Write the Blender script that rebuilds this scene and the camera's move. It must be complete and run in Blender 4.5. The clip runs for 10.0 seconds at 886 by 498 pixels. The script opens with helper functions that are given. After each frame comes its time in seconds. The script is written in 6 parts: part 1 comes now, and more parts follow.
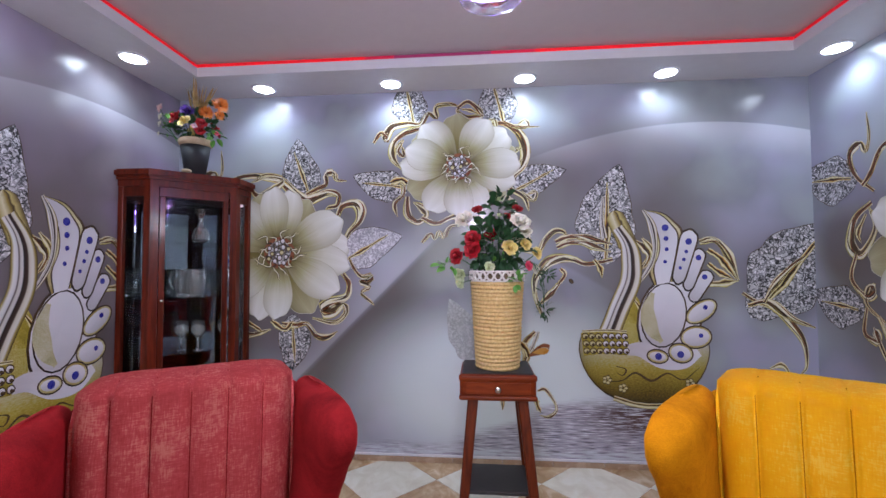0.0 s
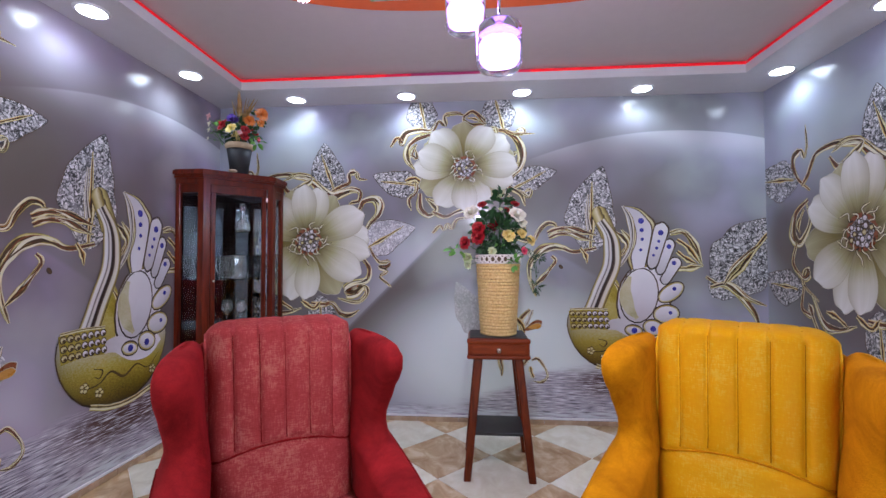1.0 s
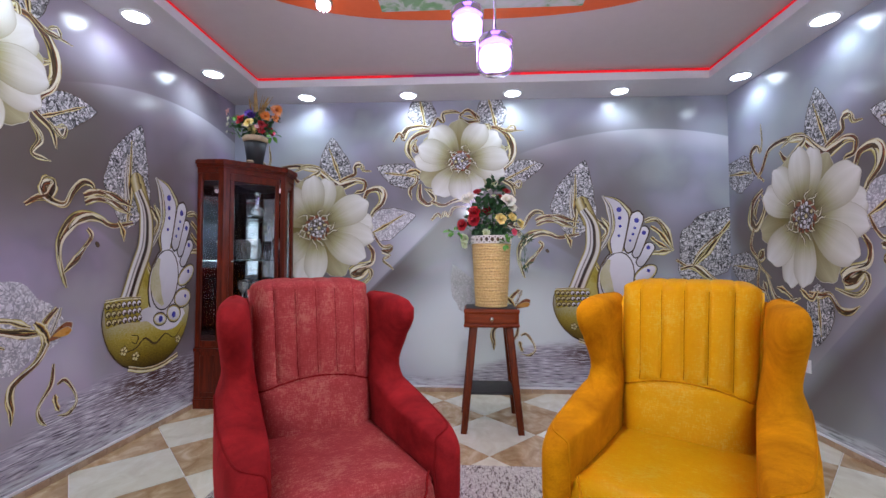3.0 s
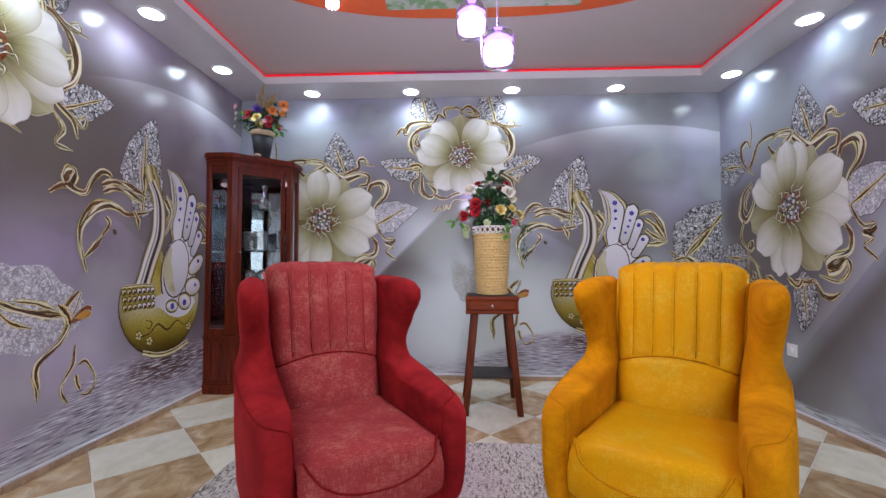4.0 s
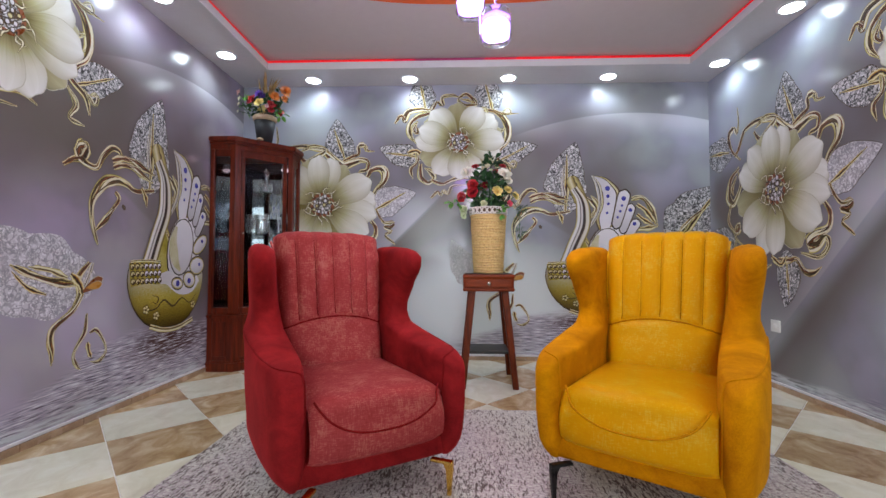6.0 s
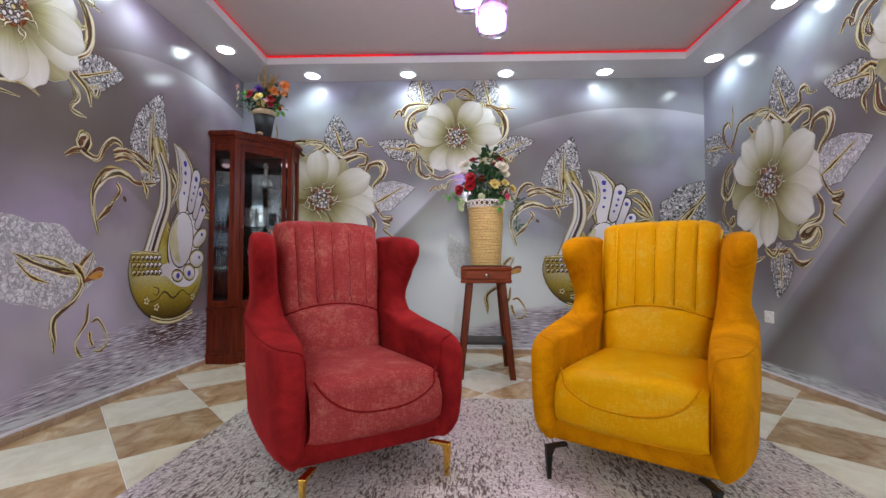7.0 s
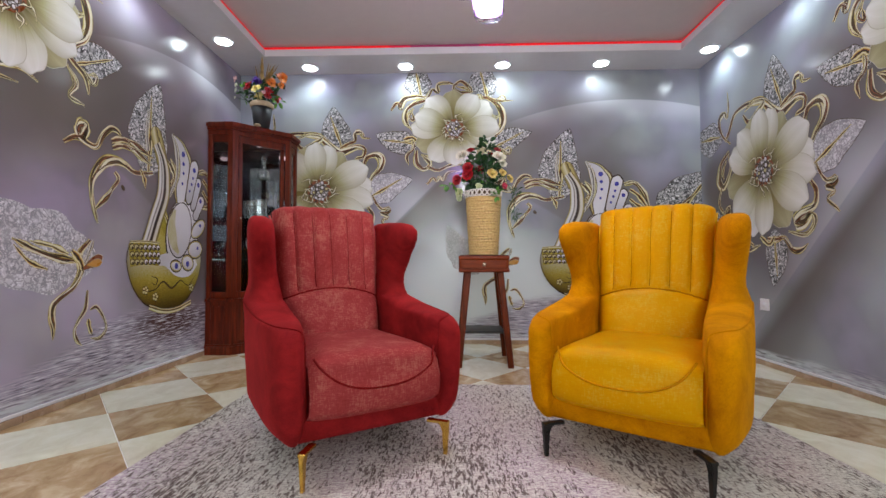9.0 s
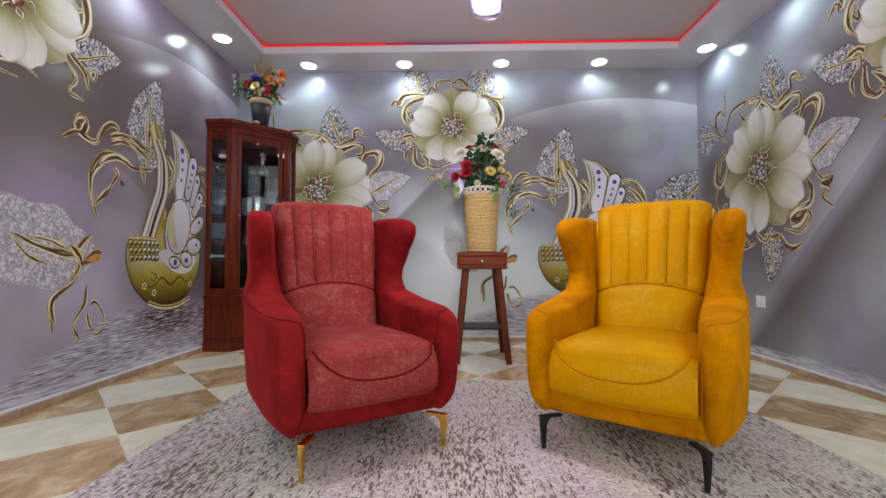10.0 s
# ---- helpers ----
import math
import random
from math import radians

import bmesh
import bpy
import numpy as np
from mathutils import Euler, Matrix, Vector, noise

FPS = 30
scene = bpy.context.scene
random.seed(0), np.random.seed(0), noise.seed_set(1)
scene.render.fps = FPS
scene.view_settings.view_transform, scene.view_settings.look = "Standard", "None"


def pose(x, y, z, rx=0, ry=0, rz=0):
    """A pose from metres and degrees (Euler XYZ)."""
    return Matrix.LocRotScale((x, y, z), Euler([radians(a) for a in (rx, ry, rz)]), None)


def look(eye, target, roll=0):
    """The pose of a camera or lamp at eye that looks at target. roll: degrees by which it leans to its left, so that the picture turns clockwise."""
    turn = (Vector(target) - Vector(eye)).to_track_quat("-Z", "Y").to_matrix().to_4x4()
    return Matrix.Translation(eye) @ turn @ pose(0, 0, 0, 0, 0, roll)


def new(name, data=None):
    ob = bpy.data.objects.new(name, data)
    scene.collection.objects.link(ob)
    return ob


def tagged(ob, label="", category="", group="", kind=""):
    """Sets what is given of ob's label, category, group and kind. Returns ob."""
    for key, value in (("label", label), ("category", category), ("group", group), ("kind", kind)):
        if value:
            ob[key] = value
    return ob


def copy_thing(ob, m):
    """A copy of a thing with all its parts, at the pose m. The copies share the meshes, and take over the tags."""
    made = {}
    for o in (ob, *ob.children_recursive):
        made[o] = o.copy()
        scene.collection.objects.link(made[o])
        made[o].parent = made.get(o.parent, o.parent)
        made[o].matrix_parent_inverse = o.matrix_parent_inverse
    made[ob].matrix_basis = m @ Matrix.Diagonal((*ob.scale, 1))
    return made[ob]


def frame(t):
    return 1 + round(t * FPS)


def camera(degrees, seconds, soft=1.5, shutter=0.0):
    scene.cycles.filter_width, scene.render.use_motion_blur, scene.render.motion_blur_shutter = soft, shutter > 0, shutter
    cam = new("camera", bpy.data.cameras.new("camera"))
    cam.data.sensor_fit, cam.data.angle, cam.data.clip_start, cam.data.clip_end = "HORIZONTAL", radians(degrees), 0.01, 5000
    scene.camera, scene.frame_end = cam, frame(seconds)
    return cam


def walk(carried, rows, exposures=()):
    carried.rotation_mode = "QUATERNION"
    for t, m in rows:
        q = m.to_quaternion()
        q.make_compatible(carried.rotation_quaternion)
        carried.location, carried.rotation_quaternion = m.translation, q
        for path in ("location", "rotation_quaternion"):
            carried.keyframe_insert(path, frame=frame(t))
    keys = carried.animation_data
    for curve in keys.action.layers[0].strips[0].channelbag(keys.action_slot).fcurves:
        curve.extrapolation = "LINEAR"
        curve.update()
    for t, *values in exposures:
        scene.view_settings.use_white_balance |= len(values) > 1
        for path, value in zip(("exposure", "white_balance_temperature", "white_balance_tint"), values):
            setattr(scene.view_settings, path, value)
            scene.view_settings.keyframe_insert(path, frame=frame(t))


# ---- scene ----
cam = camera(93.4, 10.0)
PATH = [
    (0, (0.578, 0.851, 1.331), (0.409, 2.842, 1.405), -0.24),
    (0.1, (0.575, 0.628, 1.294), (0.415, 2.620, 1.370), -0.19),
    (0.3, (0.569, 0.582, 1.290), (0.412, 2.574, 1.364), -0.15),
    (0.5, (0.566, 0.518, 1.304), (0.410, 2.512, 1.356), -0.00),
    (1, (0.533, 0.389, 1.263), (0.377, 2.382, 1.319), -0.09),
    (1.5, (0.507, 0.305, 1.220), (0.360, 2.299, 1.284), -0.10),
    (2, (0.499, 0.212, 1.183), (0.362, 2.207, 1.245), -0.15),
    (2.5, (0.503, 0.135, 1.151), (0.380, 2.130, 1.215), -0.03),
    (4, (0.467, -0.045, 1.039), (0.368, 1.952, 1.103), 0.08),
    (4.5, (0.454, -0.078, 1.003), (0.360, 1.918, 1.067), 0.09),
    (5, (0.445, -0.109, 0.956), (0.358, 1.888, 1.021), 0.03),
    (5.5, (0.448, -0.125, 0.921), (0.366, 1.872, 0.985), 0.13),
    (7, (0.458, -0.171, 0.832), (0.387, 1.827, 0.895), 0.16),
    (7.5, (0.455, -0.176, 0.811), (0.387, 1.821, 0.874), 0.04),
    (8, (0.458, -0.180, 0.788), (0.391, 1.818, 0.851), 0.02),
    (8.5, (0.460, -0.182, 0.775), (0.394, 1.816, 0.836), -0.02),
    (9, (0.460, -0.183, 0.757), (0.398, 1.815, 0.818), -0.06),
    (9.5, (0.462, -0.187, 0.743), (0.404, 1.811, 0.805), -0.00),
    (10, (0.460, -0.195, 0.733), (0.406, 1.803, 0.794), 0.04),
]
walk(cam, [(t, look(eye, target, roll)) for t, eye, target, roll in PATH],
     [(0, -0.11, 5750, 7), (2, -0.11, 5850, 6), (5, -0.10, 6050, 2), (7, -0.10, 6350, -1), (10, -0.10, 6450, -2)])

# ---- light and exposure ----
world = bpy.data.worlds.new("room_world")
scene.world = world
world.use_nodes = True
world.node_tree.nodes["Background"].inputs[0].default_value = (0.62, 0.66, 0.8, 1)
world.node_tree.nodes["Background"].inputs[1].default_value = 0.3
scene.view_settings.exposure = 0.0

# room: left, right, back and front walls, soffit and ceiling heights
WL, WR, YB, YF = -1.594, 2.713, 3.70, -3.2
ZS, ZC, ZT = 2.54, 2.60, 2.72
IL, IR, IB, IF = -1.193, 2.352, 3.305, -2.8   # inner edge of the soffit
SPOT_BACK = [(-0.876 + 0.8805 * i, 3.552) for i in range(4)]
SPOT_LEFT = [(-1.41, 3.071 - 0.738 * i) for i in range(8)]
SPOT_RIGHT = [(2.585, 3.326 - 0.749 * i) for i in range(8)]
# front row behind the camera: unseen, added to fill the room
SPOT_FRONT_FILL = [(-0.6 + 0.95 * i, -3.0) for i in range(4)]


def spot_lamp(x, y, power):
    d = bpy.data.lights.new("downlight_lamp", "SPOT")
    d.energy, d.shadow_soft_size = power, 0.035
    d.spot_size, d.spot_blend = radians(155), 0.75
    d.color = (0.82, 0.89, 1.0)
    o = new("downlight_lamp", d)
    o.location = (x, y, ZS - 0.03)


for px, py in SPOT_BACK:
    spot_lamp(px, py, 9.5)
# side lamps towards the camera run stronger, as added fill
for px, py in SPOT_LEFT + SPOT_RIGHT:
    if py > -1.6:
        spot_lamp(px, py, (7.5 if py > 1.6 else 15) if px > 0 else (8.0 if py > 1.6 else 19))
for px, py in SPOT_FRONT_FILL:
    spot_lamp(px, py, 34)

# the room behind the camera: daylight through the window of the south wall
d = bpy.data.lights.new("window_light", "AREA")
d.shape, d.size, d.size_y, d.energy, d.color = "RECTANGLE", 2.8, 1.5, 42, (1.0, 0.97, 0.94)
o = new("window_light", d)
o.matrix_basis = look((0.6, YF - 0.02, 1.55), (0.6, 3.0, 1.3))

# ---- materials ----
MATS = {}


def nodes_of(name):
    m = bpy.data.materials.new(name)
    m.use_nodes = True
    nt = m.node_tree
    return m, nt, nt.nodes, nt.links, nt.nodes["Principled BSDF"]


def ramp(nt, fac, stops):
    r = nt.nodes.new("ShaderNodeValToRGB")
    while len(r.color_ramp.elements) < len(stops):
        r.color_ramp.elements.new(0.5)
    for e, (p, c) in zip(r.color_ramp.elements, stops):
        e.position, e.color = p, (*c[:3], 1)
    nt.links.new(fac, r.inputs[0])
    return r.outputs[0]


def tex_noise(nt, scale, detail=4.0, rough=0.55, stretch=None, space="Object", distort=0.0):
    n = nt.nodes.new("ShaderNodeTexNoise")
    n.inputs["Scale"].default_value, n.inputs["Detail"].default_value = scale, detail
    n.inputs["Roughness"].default_value, n.inputs["Distortion"].default_value = rough, distort
    tc = nt.nodes.new("ShaderNodeTexCoord")
    mp = nt.nodes.new("ShaderNodeMapping")
    if stretch:
        mp.inputs["Scale"].default_value = stretch
    nt.links.new(tc.outputs[space], mp.inputs[0])
    nt.links.new(mp.outputs[0], n.inputs["Vector"])
    return n.outputs[0]


def mix(nt, fac, a, b, mode="MIX"):
    n = nt.nodes.new("ShaderNodeMix")
    n.data_type, n.blend_type = "RGBA", mode
    for sock, v in ((n.inputs[0], fac), (n.inputs[6], a), (n.inputs[7], b)):
        if isinstance(v, (int, float)):
            sock.default_value = v
        elif isinstance(v, tuple):
            sock.default_value = (*v[:3], 1)
        else:
            nt.links.new(v, sock)
    return n.outputs[2]


def bump(nt, height, strength, dist, bsdf):
    b = nt.nodes.new("ShaderNodeBump")
    b.inputs["Strength"].default_value, b.inputs["Distance"].default_value = strength, dist
    nt.links.new(height, b.inputs["Height"])
    nt.links.new(b.outputs[0], bsdf.inputs["Normal"])


def plain(name, a, b=None, rough=0.5, scale=12.0, metal=0.0, bumpy=0.0, fine=None, stretch=None, spread=0.08, coat=0.0):
    """A surface with broad and fine variation between two colours."""
    if name in MATS:
        return MATS[name]
    m, nt, nd, ln, bs = nodes_of(name)
    b = b or tuple(min(1, c * 1.18) for c in a)
    broad = tex_noise(nt, scale, 5, 0.6, stretch)
    small = tex_noise(nt, fine or scale * 9, 3, 0.6, stretch)
    f = mix(nt, 0.4, broad, small)
    col = ramp(nt, f, [(0.3, a), (0.7, b)])
    ln.new(col, bs.inputs["Base Color"])
    bs.inputs["Metallic"].default_value = metal
    r = ramp(nt, broad, [(0.25, (max(0, rough - spread),) * 3), (0.75, (min(1, rough + spread),) * 3)])
    ln.new(r, bs.inputs["Roughness"])
    if coat:
        bs.inputs["Coat Weight"].default_value, bs.inputs["Coat Roughness"].default_value = coat, 0.12
    if bumpy:
        bump(nt, small, bumpy, 0.003, bs)
    MATS[name] = m
    return m


def glowing(name, colour, strength):
    m, nt, nd, ln, bs = nodes_of(name)
    bs.inputs["Base Color"].default_value = (*colour, 1)
    bs.inputs["Emission Color"].default_value = (*colour, 1)
    bs.inputs["Emission Strength"].default_value = strength
    return m


def glass(name, colour=(1, 1, 1), rough=0.0, ior=1.45):
    m, nt, nd, ln, bs = nodes_of(name)
    bs.inputs["Base Color"].default_value = (*colour, 1)
    bs.inputs["Transmission Weight"].default_value = 1.0
    bs.inputs["Roughness"].default_value, bs.inputs["IOR"].default_value = rough, ior
    return m


def wood(name, dark, light, grain=(1.0, 1.0, 0.06), rough=0.3, coat=0.35):
    m, nt, nd, ln, bs = nodes_of(name)
    g = tex_noise(nt, 38, 6, 0.65, grain, distort=0.6)
    broad = tex_noise(nt, 5, 3, 0.5)
    c = ramp(nt, g, [(0.3, dark), (0.62, light), (0.8, tuple(0.8 * v for v in light))])
    c = mix(nt, broad, c, mix(nt, 0.35, c, dark))
    ln.new(c, bs.inputs["Base Color"])
    bs.inputs["Roughness"].default_value = rough
    bs.inputs["Coat Weight"].default_value, bs.inputs["Coat Roughness"].default_value = coat, 0.15
    bs.inputs["Specular IOR Level"].default_value = 0.18
    bump(nt, g, 0.08, 0.002, bs)
    return m


def velvet(name, deep, bright, streak=0.5):
    """Plush with brushed patches."""
    m, nt, nd, ln, bs = nodes_of(name)
    p = tex_noise(nt, 6, 7, 0.68, (1, 1, 1), distort=0.5)
    f = tex_noise(nt, 420, 2, 0.5)
    c = ramp(nt, mix(nt, 0.35, p, f), [(0.30, deep), (0.70, bright)])
    ln.new(c, bs.inputs["Base Color"])
    bs.inputs["Roughness"].default_value = 0.85
    bs.inputs["Specular IOR Level"].default_value = 0.06
    bs.inputs["Sheen Weight"].default_value, bs.inputs["Sheen Roughness"].default_value = streak, 0.35
    bs.inputs["Sheen Tint"].default_value = (*[min(1, v * 1.6 + 0.02) for v in bright], 1)
    bump(nt, f, 0.25, 0.001, bs)
    return m


def chenille(name, deep, mid, pale, rough=0.7, low=0.42):
    """Woven cover with slubs running across and worn pale threads."""
    m, nt, nd, ln, bs = nodes_of(name)
    cross = tex_noise(nt, 300, 2, 0.5, (0.16, 0.4, 1.0))
    along = tex_noise(nt, 300, 2, 0.5, (1.0, 0.4, 0.12))
    patch = tex_noise(nt, 8, 6, 0.75, (1.0, 1.0, 0.9))
    th = mix(nt, 0.5, cross, along)
    worn = ramp(nt, mix(nt, 0.5, th, patch), [(low, (0, 0, 0)), (low + 0.10, (0.6, 0.6, 0.6))])
    c = ramp(nt, mix(nt, 0.45, th, patch), [(0.36, deep), (0.60, mid)])
    c = mix(nt, worn, c, pale)
    ln.new(c, bs.inputs["Base Color"])
    bs.inputs["Roughness"].default_value = rough
    bs.inputs["Sheen Weight"].default_value = 0.06
    bs.inputs["Sheen Tint"].default_value = (*pale, 1)
    bs.inputs["Specular IOR Level"].default_value = 0.12
    bump(nt, th, 0.3, 0.001, bs)
    return m


M_SOFFIT = plain("soffit_paint", (0.60, 0.585, 0.61), (0.66, 0.645, 0.67), 0.35, 2.0)
M_CEIL = plain("ceiling_paint", (0.50, 0.44, 0.44), (0.54, 0.48, 0.48), 0.6, 1.5)
M_LED = glowing("red_led", (1.0, 0.003, 0.016), 0.26)
M_LEDDIM = glowing("dim_red_led", (0.62, 0.006, 0.05), 0.26)
M_LEDOFF = glowing("dull_red_led", (0.30, 0.02, 0.10), 0.20)
M_DOWN = glowing("downlight_lens", (0.90, 0.94, 1.0), 14.0)
M_WHITE = plain("white_trim", (0.72, 0.72, 0.76), (0.8, 0.8, 0.84), 0.35, 6.0)
M_SKIRT = plain("skirting_tile", (0.36, 0.24, 0.15), (0.52, 0.38, 0.26), 0.25, 9.0)
M_GROUT = plain("grout", (0.82, 0.79, 0.74), (0.90, 0.87, 0.82), 0.8, 30.0)
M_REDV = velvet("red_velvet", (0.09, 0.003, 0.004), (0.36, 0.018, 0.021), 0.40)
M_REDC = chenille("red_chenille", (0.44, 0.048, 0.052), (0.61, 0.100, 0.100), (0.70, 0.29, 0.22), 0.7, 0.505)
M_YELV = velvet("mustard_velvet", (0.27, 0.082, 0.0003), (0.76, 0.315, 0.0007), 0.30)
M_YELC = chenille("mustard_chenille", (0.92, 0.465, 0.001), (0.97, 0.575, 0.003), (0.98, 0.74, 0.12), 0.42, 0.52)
M_GOLD = plain("gold_metal", (0.75, 0.46, 0.08), (0.9, 0.6, 0.14), 0.22, 14.0, 1.0)
M_BLACKM = plain("black_metal", (0.015, 0.014, 0.014), (0.03, 0.028, 0.027), 0.3, 14.0, 0.6)
M_CABW = wood("cherry_wood", (0.026, 0.0034, 0.0014), (0.165, 0.021, 0.006), rough=0.34, coat=0.16)
M_TABW = wood("stand_wood", (0.05, 0.007, 0.0015), (0.17, 0.030, 0.005), rough=0.45, coat=0.0)
M_TABH = wood("stand_wood_across", (0.10, 0.012, 0.002), (0.26, 0.045, 0.006), grain=(0.06, 1.0, 1.0), rough=0.4, coat=0.05)
M_DARKTOP = plain("dark_top", (0.012, 0.011, 0.011), (0.03, 0.027, 0.026), 0.5, 8.0)


# ---- mesh helpers ----
def mesh_ob(name, bm, mat, smooth=False):
    bmesh.ops.recalc_face_normals(bm, faces=bm.faces)
    me = bpy.data.meshes.new(name)
    bm.to_mesh(me)
    bm.free()
    if smooth:
        me.shade_smooth()
    if mat:
        me.materials.append(mat)
    return new(name, me)


def part(name, bm, mat, parent=None, label="", smooth=False, m=None):
    ob = mesh_ob(name, bm, mat, smooth)
    if m is not None:
        ob.matrix_basis = m
    if parent is not None:
        ob.parent = parent
    if label:
        ob["label"] = label
    return ob


def empty(name, m=None):
    ob = new(name)
    ob.empty_display_size = 0.1
    if m is not None:
        ob.matrix_basis = m
    return ob


def box(x0, x1, y0, y1, z0, z1, bevel=0.0, seg=2, bm=None):
    bm = bm or bmesh.new()
    made = bmesh.ops.create_cube(bm, size=1.0)["verts"]
    for v in made:
        v.co = Vector(((x0 + x1) / 2 + v.co.x * (x1 - x0), (y0 + y1) / 2 + v.co.y * (y1 - y0), (z0 + z1) / 2 + v.co.z * (z1 - z0)))
    if bevel:
        es = {e for v in made for e in v.link_edges}
        bmesh.ops.bevel(bm, geom=list(es), offset=bevel, segments=seg, profile=0.5, affect="EDGES")
    return bm


def lathe(profile, seg=32, bm=None, m=None):
    """Turns (radius, height) pairs round the z axis."""
    bm = bm or bmesh.new()
    rings = []
    for r, z in profile:
        ring = []
        for k in range(seg):
            a = 2 * math.pi * k / seg
            p = Vector((r * math.cos(a), r * math.sin(a), z))
            ring.append(bm.verts.new(m @ p if m else p))
        rings.append(ring)
    for r0, r1 in zip(rings, rings[1:]):
        for k in range(seg):
            bm.faces.new((r0[k], r0[(k + 1) % seg], r1[(k + 1) % seg], r1[k]))
    for ring in (rings[0], rings[-1]):
        bm.faces.new(ring)
    return bm


def loft(rings, bm=None, closed=True, caps=True):
    bm = bm or bmesh.new()
    vs = [[bm.verts.new(p) for p in r] for r in rings]
    n = len(vs[0])
    for r0, r1 in zip(vs, vs[1:]):
        for k in range(n if closed else n - 1):
            bm.faces.new((r0[k], r0[(k + 1) % n], r1[(k + 1) % n], r1[k]))
    if caps and closed:
        bm.faces.new(vs[0])
        bm.faces.new(vs[-1])
    return bm


def tube(points, radius, seg=8, bm=None, taper=None):
    """A round cord along points."""
    pts = [Vector(p) for p in points]
    rings, n = [], len(pts)
    side = None
    for i, p in enumerate(pts):
        d = (pts[min(i + 1, n - 1)] - pts[max(i - 1, 0)])
        d = d.normalized() if d.length > 1e-9 else Vector((0, 0, 1))
        if side is None:
            side = d.orthogonal().normalized()
        else:
            side = (side - d * side.dot(d))
            side = side.normalized() if side.length > 1e-6 else d.orthogonal().normalized()
        up = d.cross(side)
        r = radius * (taper(i / (n - 1)) if taper else 1)
        rings.append([p + (side * math.cos(2 * math.pi * k / seg) + up * math.sin(2 * math.pi * k / seg)) * r for k in range(seg)])
    return loft(rings, bm)


def spline(ctrl, per=8):
    """Catmull-Rom curve through control points."""
    c = [Vector(p) for p in ctrl]
    c = [c[0] * 2 - c[1]] + c + [c[-1] * 2 - c[-2]]
    out = []
    for i in range(1, len(c) - 2):
        for k in range(per):
            t = k / per
            a, b, d, e = c[i - 1], c[i], c[i + 1], c[i + 2]
            out.append(0.5 * (2 * b + (d - a) * t + (2 * a - 5 * b + 4 * d - e) * t * t + (3 * b - a - 3 * d + e) * t ** 3))
    out.append(c[-2])
    return out


def sstep(a, b, x):
    t = max(0.0, min(1.0, (x - a) / (b - a)))
    return t * t * (3 - 2 * t)


def curve_at(pairs, x):
    """Smooth value through (x, value) pairs."""
    if x <= pairs[0][0]:
        return pairs[0][1]
    for (a, va), (b, vb) in zip(pairs, pairs[1:]):
        if x <= b:
            return va + (vb - va) * sstep(a, b, x)
    return pairs[-1][1]


# ---- room shell ----
T = 0.12
wall_north = tagged(part("wall_north", box(WL - T, WR + T, YB, YB + T, 0, ZT), M_WHITE), "grey-lilac printed mural wall with flowers and swan", "wall", kind="structure")
wall_west = tagged(part("wall_west", box(WL - T, WL, YF, YB, 0, ZT), M_WHITE), "grey-lilac printed mural wall beside the cabinet", "wall", kind="structure")
wall_east = tagged(part("wall_east", box(WR, WR + T, YF, YB, 0, ZT), M_WHITE), "grey-lilac printed mural wall with a socket", "wall", kind="structure")
bm = bmesh.new()
for x0, x1, z0, z1 in ((WL - T, -0.85, 0, ZT), (2.05, WR + T, 0, ZT), (-0.85, 2.05, 0, 0.78), (-0.85, 2.05, 2.32, ZT)):
    box(x0, x1, YF - T, YF, z0, z1, bm=bm)
wall_south = tagged(part("wall_south", bm, plain("plain_wall", (0.6, 0.6, 0.64), (0.7, 0.7, 0.74), 0.5, 2.0)), "plain pale wall with a window", "wall", kind="structure")
tagged(part("window_1", box(-0.85, 2.05, YF - T + 0.01, YF - T + 0.02, 0.78, 2.32), glowing("bright_window", (0.9, 0.95, 1.0), 1.6)), "bright curtained window", "window", kind="structure")

bm = box(WL, WR, YF, YB, ZC, ZT)
ceiling = tagged(part("ceiling", bm, M_CEIL), "matt greyish mauve central ceiling panel", "ceiling", kind="structure")
for x0, x1, y0, y1 in ((WL, IL, YF, YB), (IR, WR, YF, YB), (IL, IR, IB, YB), (IL, IR, YF, IF)):
    tagged(part("soffit", box(x0, x1, y0, y1, ZS, ZC - 0.001), M_SOFFIT), "white painted dropped ceiling border with downlights", "ceiling", kind="structure")


def ring_strip(off, z0, z1, w, runs=(0, 1, 2, 3)):
    """Four mitred strips that follow the inner edge of the soffit."""
    b = bmesh.new()
    x0, x1, y0, y1 = IL + off, IR - off, IF + off, IB - off
    outer = [(x0, y0), (x1, y0), (x1, y1), (x0, y1)]
    inner = [(x0 + w, y0 + w), (x1 - w, y0 + w), (x1 - w, y1 - w), (x0 + w, y1 - w)]
    for i in runs:
        j = (i + 1) % 4
        q = [outer[i], outer[j], inner[j], inner[i]]
        lo = [b.verts.new((*p, z0)) for p in q]
        hi = [b.verts.new((*p, z1)) for p in q]
        b.faces.new(lo[::-1]), b.faces.new(hi)
        for k in range(4):
            b.faces.new((lo[k], lo[(k + 1) % 4], hi[(k + 1) % 4], hi[k]))
    return b


tagged(part("soffit_lip", ring_strip(0.0, ZS - 0.030, ZC - 0.032, 0.024), M_SOFFIT), "white lip along the dropped ceiling border", "trim", kind="structure")
led = tagged(empty("led_strip"), "glowing red strip of light along the ceiling recess", "led strip")
for k in (0, 1, 3):
    part("strip", ring_strip(0.003, ZC - 0.031, ZC - 0.008, 0.012, (k,)), M_LED, led)
